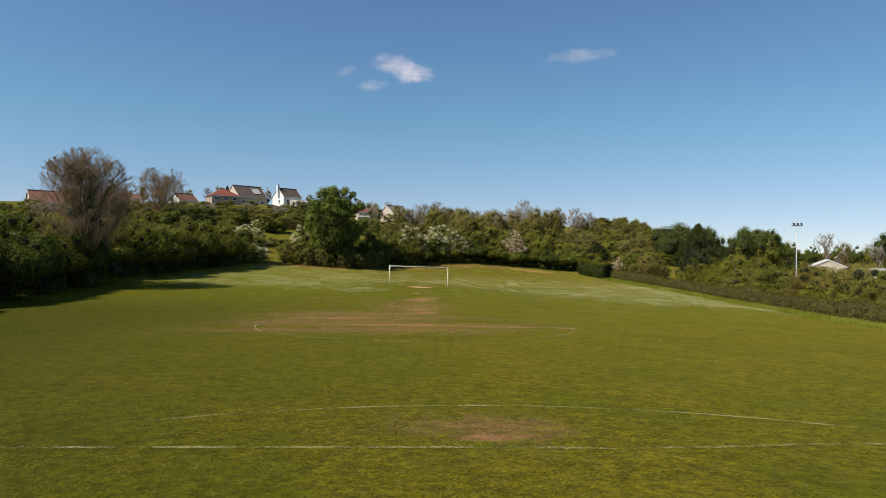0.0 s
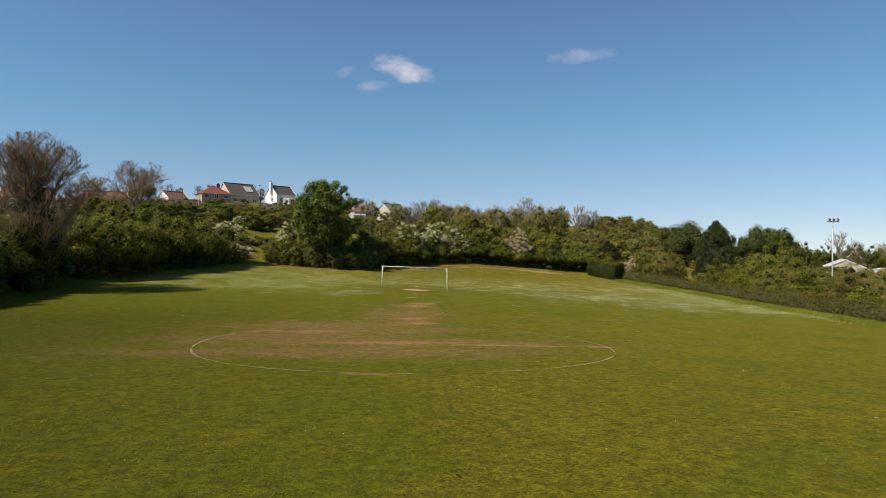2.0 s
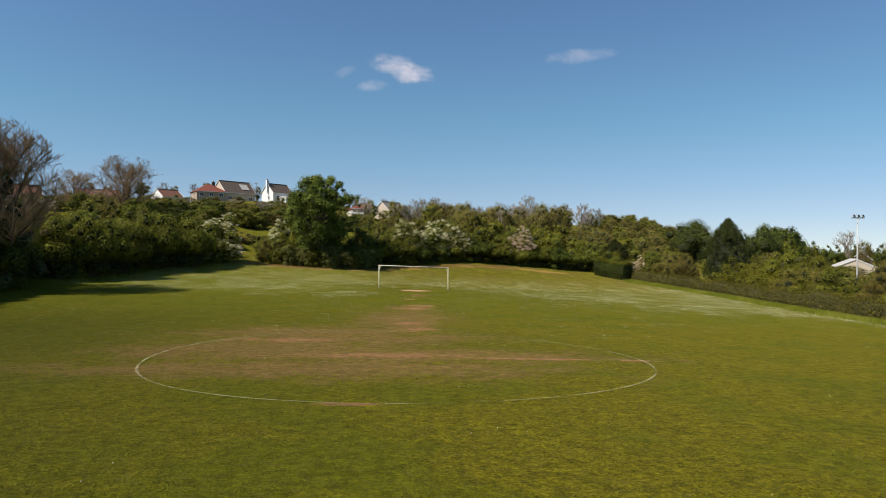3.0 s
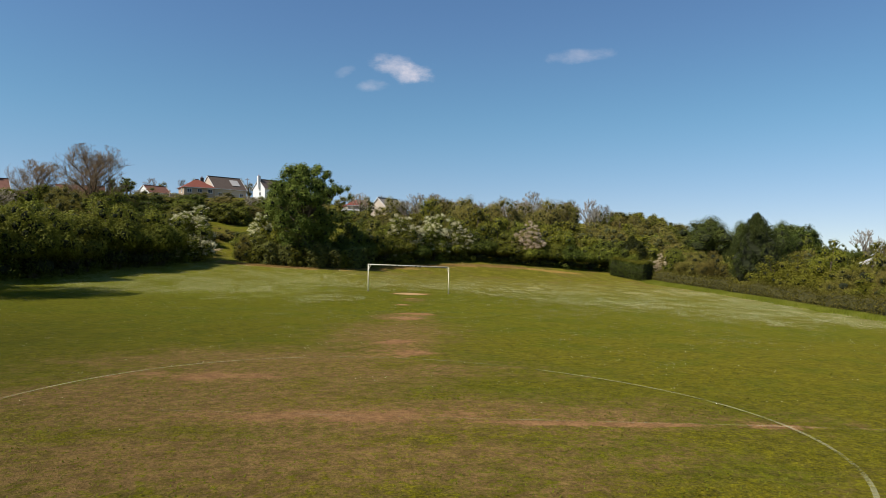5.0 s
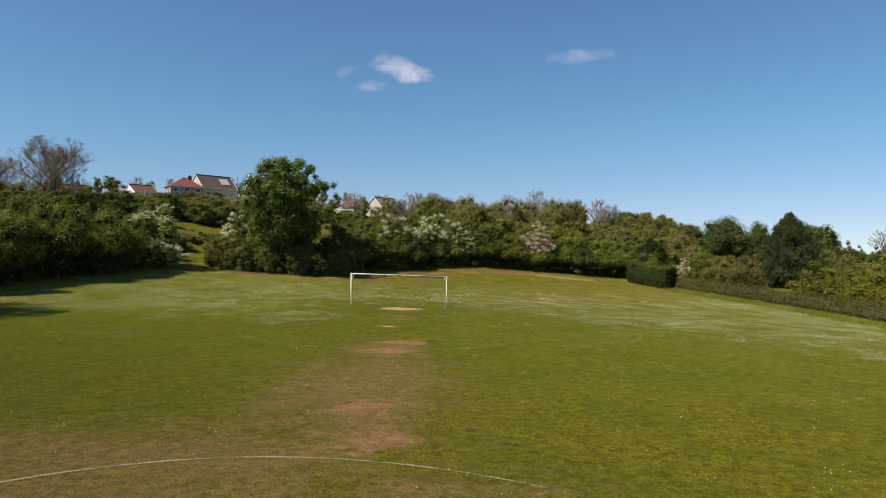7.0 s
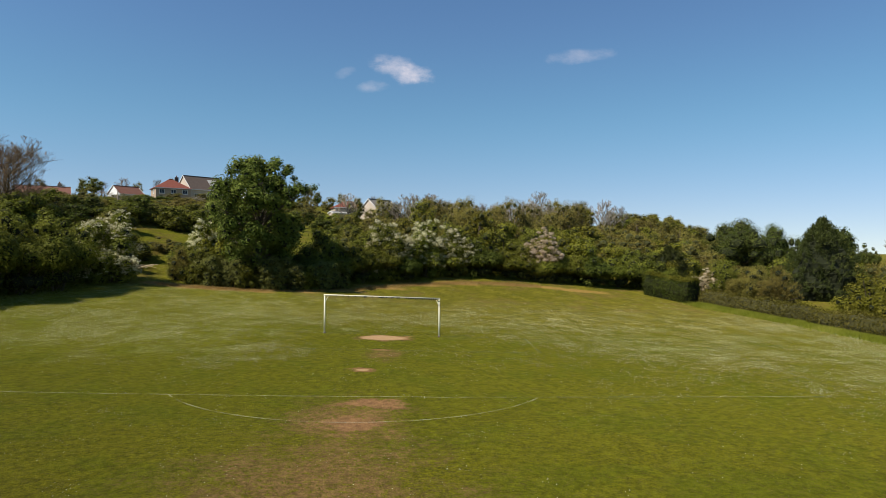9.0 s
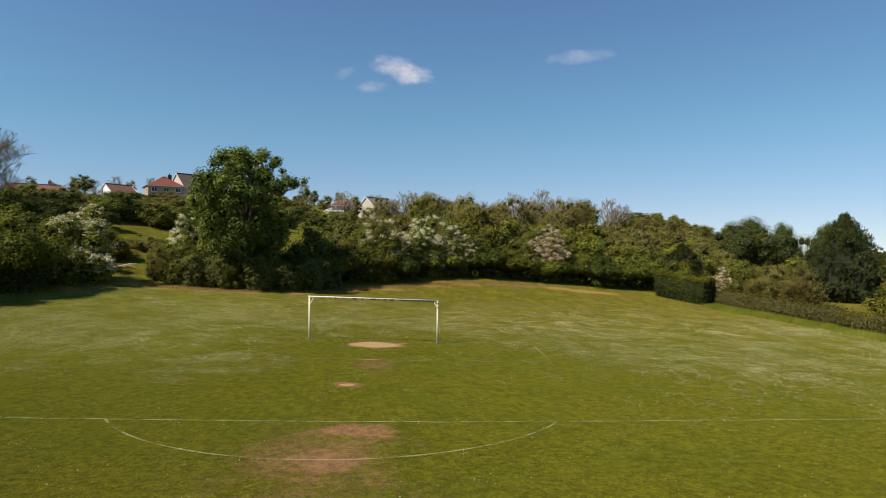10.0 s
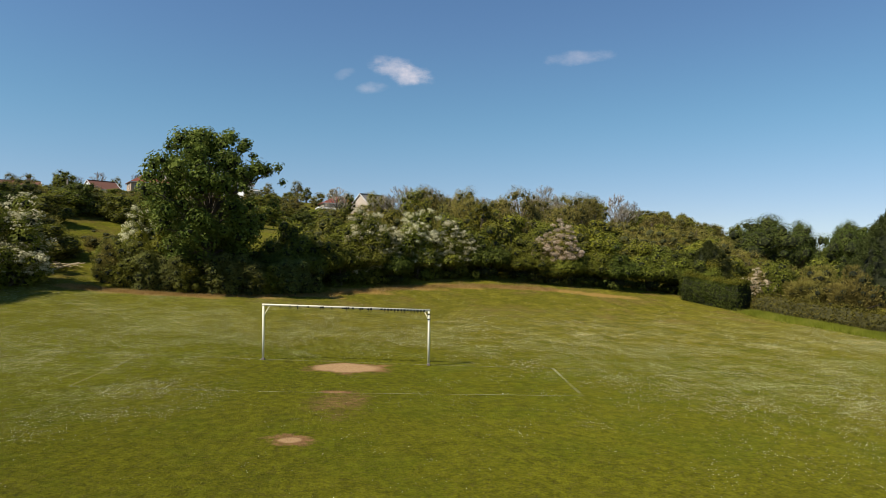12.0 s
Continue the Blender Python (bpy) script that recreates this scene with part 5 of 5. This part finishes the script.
def brush_pile(x, y):
    """A heap of cut, bleached branches on the bank."""
    rng = random.Random(77)
    ob = thing("brush_pile", "heap of bleached cut branches on the grassy bank", "branches", (x, y, ground(x, y)))
    for i in range(26):
        w, L = rng.uniform(0, math.pi), rng.uniform(0.5, 1.1)
        c = Vector((rng.gauss(0, 0.55), rng.gauss(0, 0.35), 0.10 + 0.3 * rng.random()))
        d = Vector((math.cos(w), math.sin(w) * 0.6, rng.uniform(-0.25, 0.25))) * L
        part("branch", mesh_of("branch", *tubes([([c - d, c + Vector((0, 0, 0.05)), c + d], (0.045, 0.035, 0.015))], 5), M_BLEACHED), ob)


brush_pile(-26.9, 24.8)


# ---- grass blades and flowers ----
def value(x, y, scale, seed):
    """Smooth value noise on arrays, 0 to 1."""
    rng = np.random.default_rng(seed)
    tab = rng.random((128, 128))
    u, v = x / scale + 1000, y / scale + 1000
    i, j = np.floor(u).astype(int), np.floor(v).astype(int)
    a, b = u - i, v - j
    a, b = a * a * (3 - 2 * a), b * b * (3 - 2 * b)
    q = lambda m, n: tab[m % 128, n % 128]
    return (q(i, j) * (1 - a) + q(i + 1, j) * a) * (1 - b) + (q(i, j + 1) * (1 - a) + q(i + 1, j + 1) * a) * b


def drift(x, y, seed):
    return 0.34 * value(x, y, 3.4, seed) + 0.30 * value(x, y, 1.3, seed + 1) + 0.36 * value(x, y, 0.6, seed + 2)


def bareness(x, y):
    k = np.full(x.shape, -9.0)
    for cx, cy, rx, ry, *_ in WORN_BARE + WORN_EARTH:
        k = np.maximum(k, 1 - np.hypot((x - cx) / rx, (y - cy) / ry))
    return k + (drift(x, y, 70) - 0.5) * 0.9


def grass(n, seed):
    rng = np.random.default_rng(seed)
    y = -80 + 86 * rng.random(n) ** 0.9
    x = rng.normal(2, 12, n)
    ok = (np.abs(x) < 34) & (bareness(x, y) < 0.12)
    x, y = x[ok], y[ok]
    m = len(x)
    z = land(x, y)
    tall = rng.uniform(0.012, 0.03, m) * (0.6 + 0.9 * drift(x, y, 50))
    w = rng.uniform(0, 6.28, m)
    wd = rng.uniform(0.010, 0.026, m)
    lean = np.stack([-np.sin(w), np.cos(w)], 1) * rng.uniform(0.04, 0.10, (m, 1))
    a = np.stack([x - np.cos(w) * wd, y - np.sin(w) * wd, z - 0.01], 1)
    b = np.stack([x + np.cos(w) * wd, y + np.sin(w) * wd, z - 0.01], 1)
    c = np.stack([x + lean[:, 0], y + lean[:, 1], z + tall], 1)
    v = np.stack([a, b, c], 1).reshape(-1, 3)
    me = mesh_of("grass", v, np.arange(3 * m).reshape(-1, 3), M_BLADE)
    return tagged(new("grass", me), "short tufted green turf over the field", "grass", kind="stuff")


grass(110000, 301)


def daisies(n, seed):
    """Drifts of daisies: thick behind and beside the goal, thin on the rest, none down the worn middle."""
    rng = np.random.default_rng(seed)
    x, y = rng.uniform(-30, 36, n), rng.uniform(-78, 33, n)
    d = drift(x, y, 90)
    edge = (d - 0.5) * 12
    left = np.clip((-x - 4 + edge) / 5, 0, 1) * np.clip((y + 11 + edge) / 6, 0, 1) * np.clip((15 - y + edge) / 6, 0.12, 1)
    back = np.clip((y - 1 + edge) / 4, 0, 1) * np.clip((15 - y + edge) / 6, 0.08, 1) * (np.abs(x - 2) < 11)
    right = np.clip((x - 5) / 7, 0, 1) * np.clip((y + 9 + (x - 5) * 0.75 + edge) / 12, 0.05, 1) * np.clip((18 - y + edge) / 8, 0.10, 1)
    amount = np.maximum(np.maximum(left * 1.5, right * 0.85), np.maximum(back * 1.2, 0.05))
    p = np.clip((d - 0.34 + amount * 0.05) / 0.42, 0, 1) ** 1.5 * (0.05 + amount) * np.clip((y + 48) / 26, 0.05, 1)
    ok = (rng.random(n) < p) & (bareness(x, y) < -0.25)
    # small clumps of a few flowers each
    many = rng.integers(1, 7, ok.sum())
    x, y = np.repeat(x[ok], many), np.repeat(y[ok], many)
    wide = np.repeat(rng.uniform(0.10, 0.45, ok.sum()), many)
    x, y = x + rng.normal(0, 1, len(x)) * wide, y + rng.normal(0, 1, len(y)) * wide
    m = len(x)
    z = land(x, y) + rng.uniform(0.03, 0.075, m)
    nrm = unit(rng, m) * 0.6 + np.array((-0.35, -0.25, 0.75))
    nrm /= np.linalg.norm(nrm, axis=1)[:, None]
    t = np.cross(nrm, unit(rng, m))
    t /= np.linalg.norm(t, axis=1)[:, None]
    s = np.cross(nrm, t)
    r = rng.uniform(0.006, 0.011, m)[:, None]
    pos = np.stack([x, y, z], 1)
    v = np.stack([pos + t * r * 1.4, pos + (s * 1.2 - t * 0.7) * r, pos - (s * 1.2 + t * 0.7) * r], 1).reshape(-1, 3)
    return tagged(new("daisies", mesh_of("daisies", v, np.arange(3 * m).reshape(-1, 3), M_DAISY)), "drifts of small white daisies in the grass", "flowers", kind="stuff")


daisies(230000, 302)


def long_grass(pts, wide, n, tall, seed, mat, label):
    """A rough strip of uncut grass along the foot of a hedge."""
    rng = np.random.default_rng(seed)
    seg = rng.integers(0, len(pts) - 1, n)
    P = np.array(pts)
    u = rng.random((n, 1))
    q = P[seg] * (1 - u) + P[seg + 1] * u + rng.normal(0, wide, (n, 2))
    x, y = q[:, 0], q[:, 1]
    z = land(x, y)
    h = rng.uniform(0.4, 1.2, n) * tall
    w = rng.uniform(0, 6.28, n)
    lean = rng.normal(0, 0.10, (n, 2))
    a = np.stack([x - np.cos(w) * 0.02, y - np.sin(w) * 0.02, z - 0.02], 1)
    b = np.stack([x + np.cos(w) * 0.02, y + np.sin(w) * 0.02, z - 0.02], 1)
    c = np.stack([x + lean[:, 0], y + lean[:, 1], z + h], 1)
    v = np.stack([a, b, c], 1).reshape(-1, 3)
    return tagged(new("long_grass", mesh_of("long_grass", v, np.arange(3 * n).reshape(-1, 3), mat)), label, "grass", kind="stuff")


long_grass([(31.2, 26.4), (33.2, 20), (34.6, 13), (35.4, 3), (35.4, -9), (35.2, -22), (34.8, -40)], 0.60, 90000, 0.34, 303, M_LONG, "uncut yellow-green grass along the hedge foot")
long_grass([(-23.4, 19.0), (-20.2, 18.6), (-17.3, 18.9), (-14.0, 19.3), (-10.4, 21.2), (-6, 23.8), (-2, 26.5), (2, 28.7), (6, 30.3), (10.5, 31.2), (15, 31.4)], 0.38, 16000, 0.16, 304, M_STRAW, "dry orange-brown straw along the foot of the bushes")
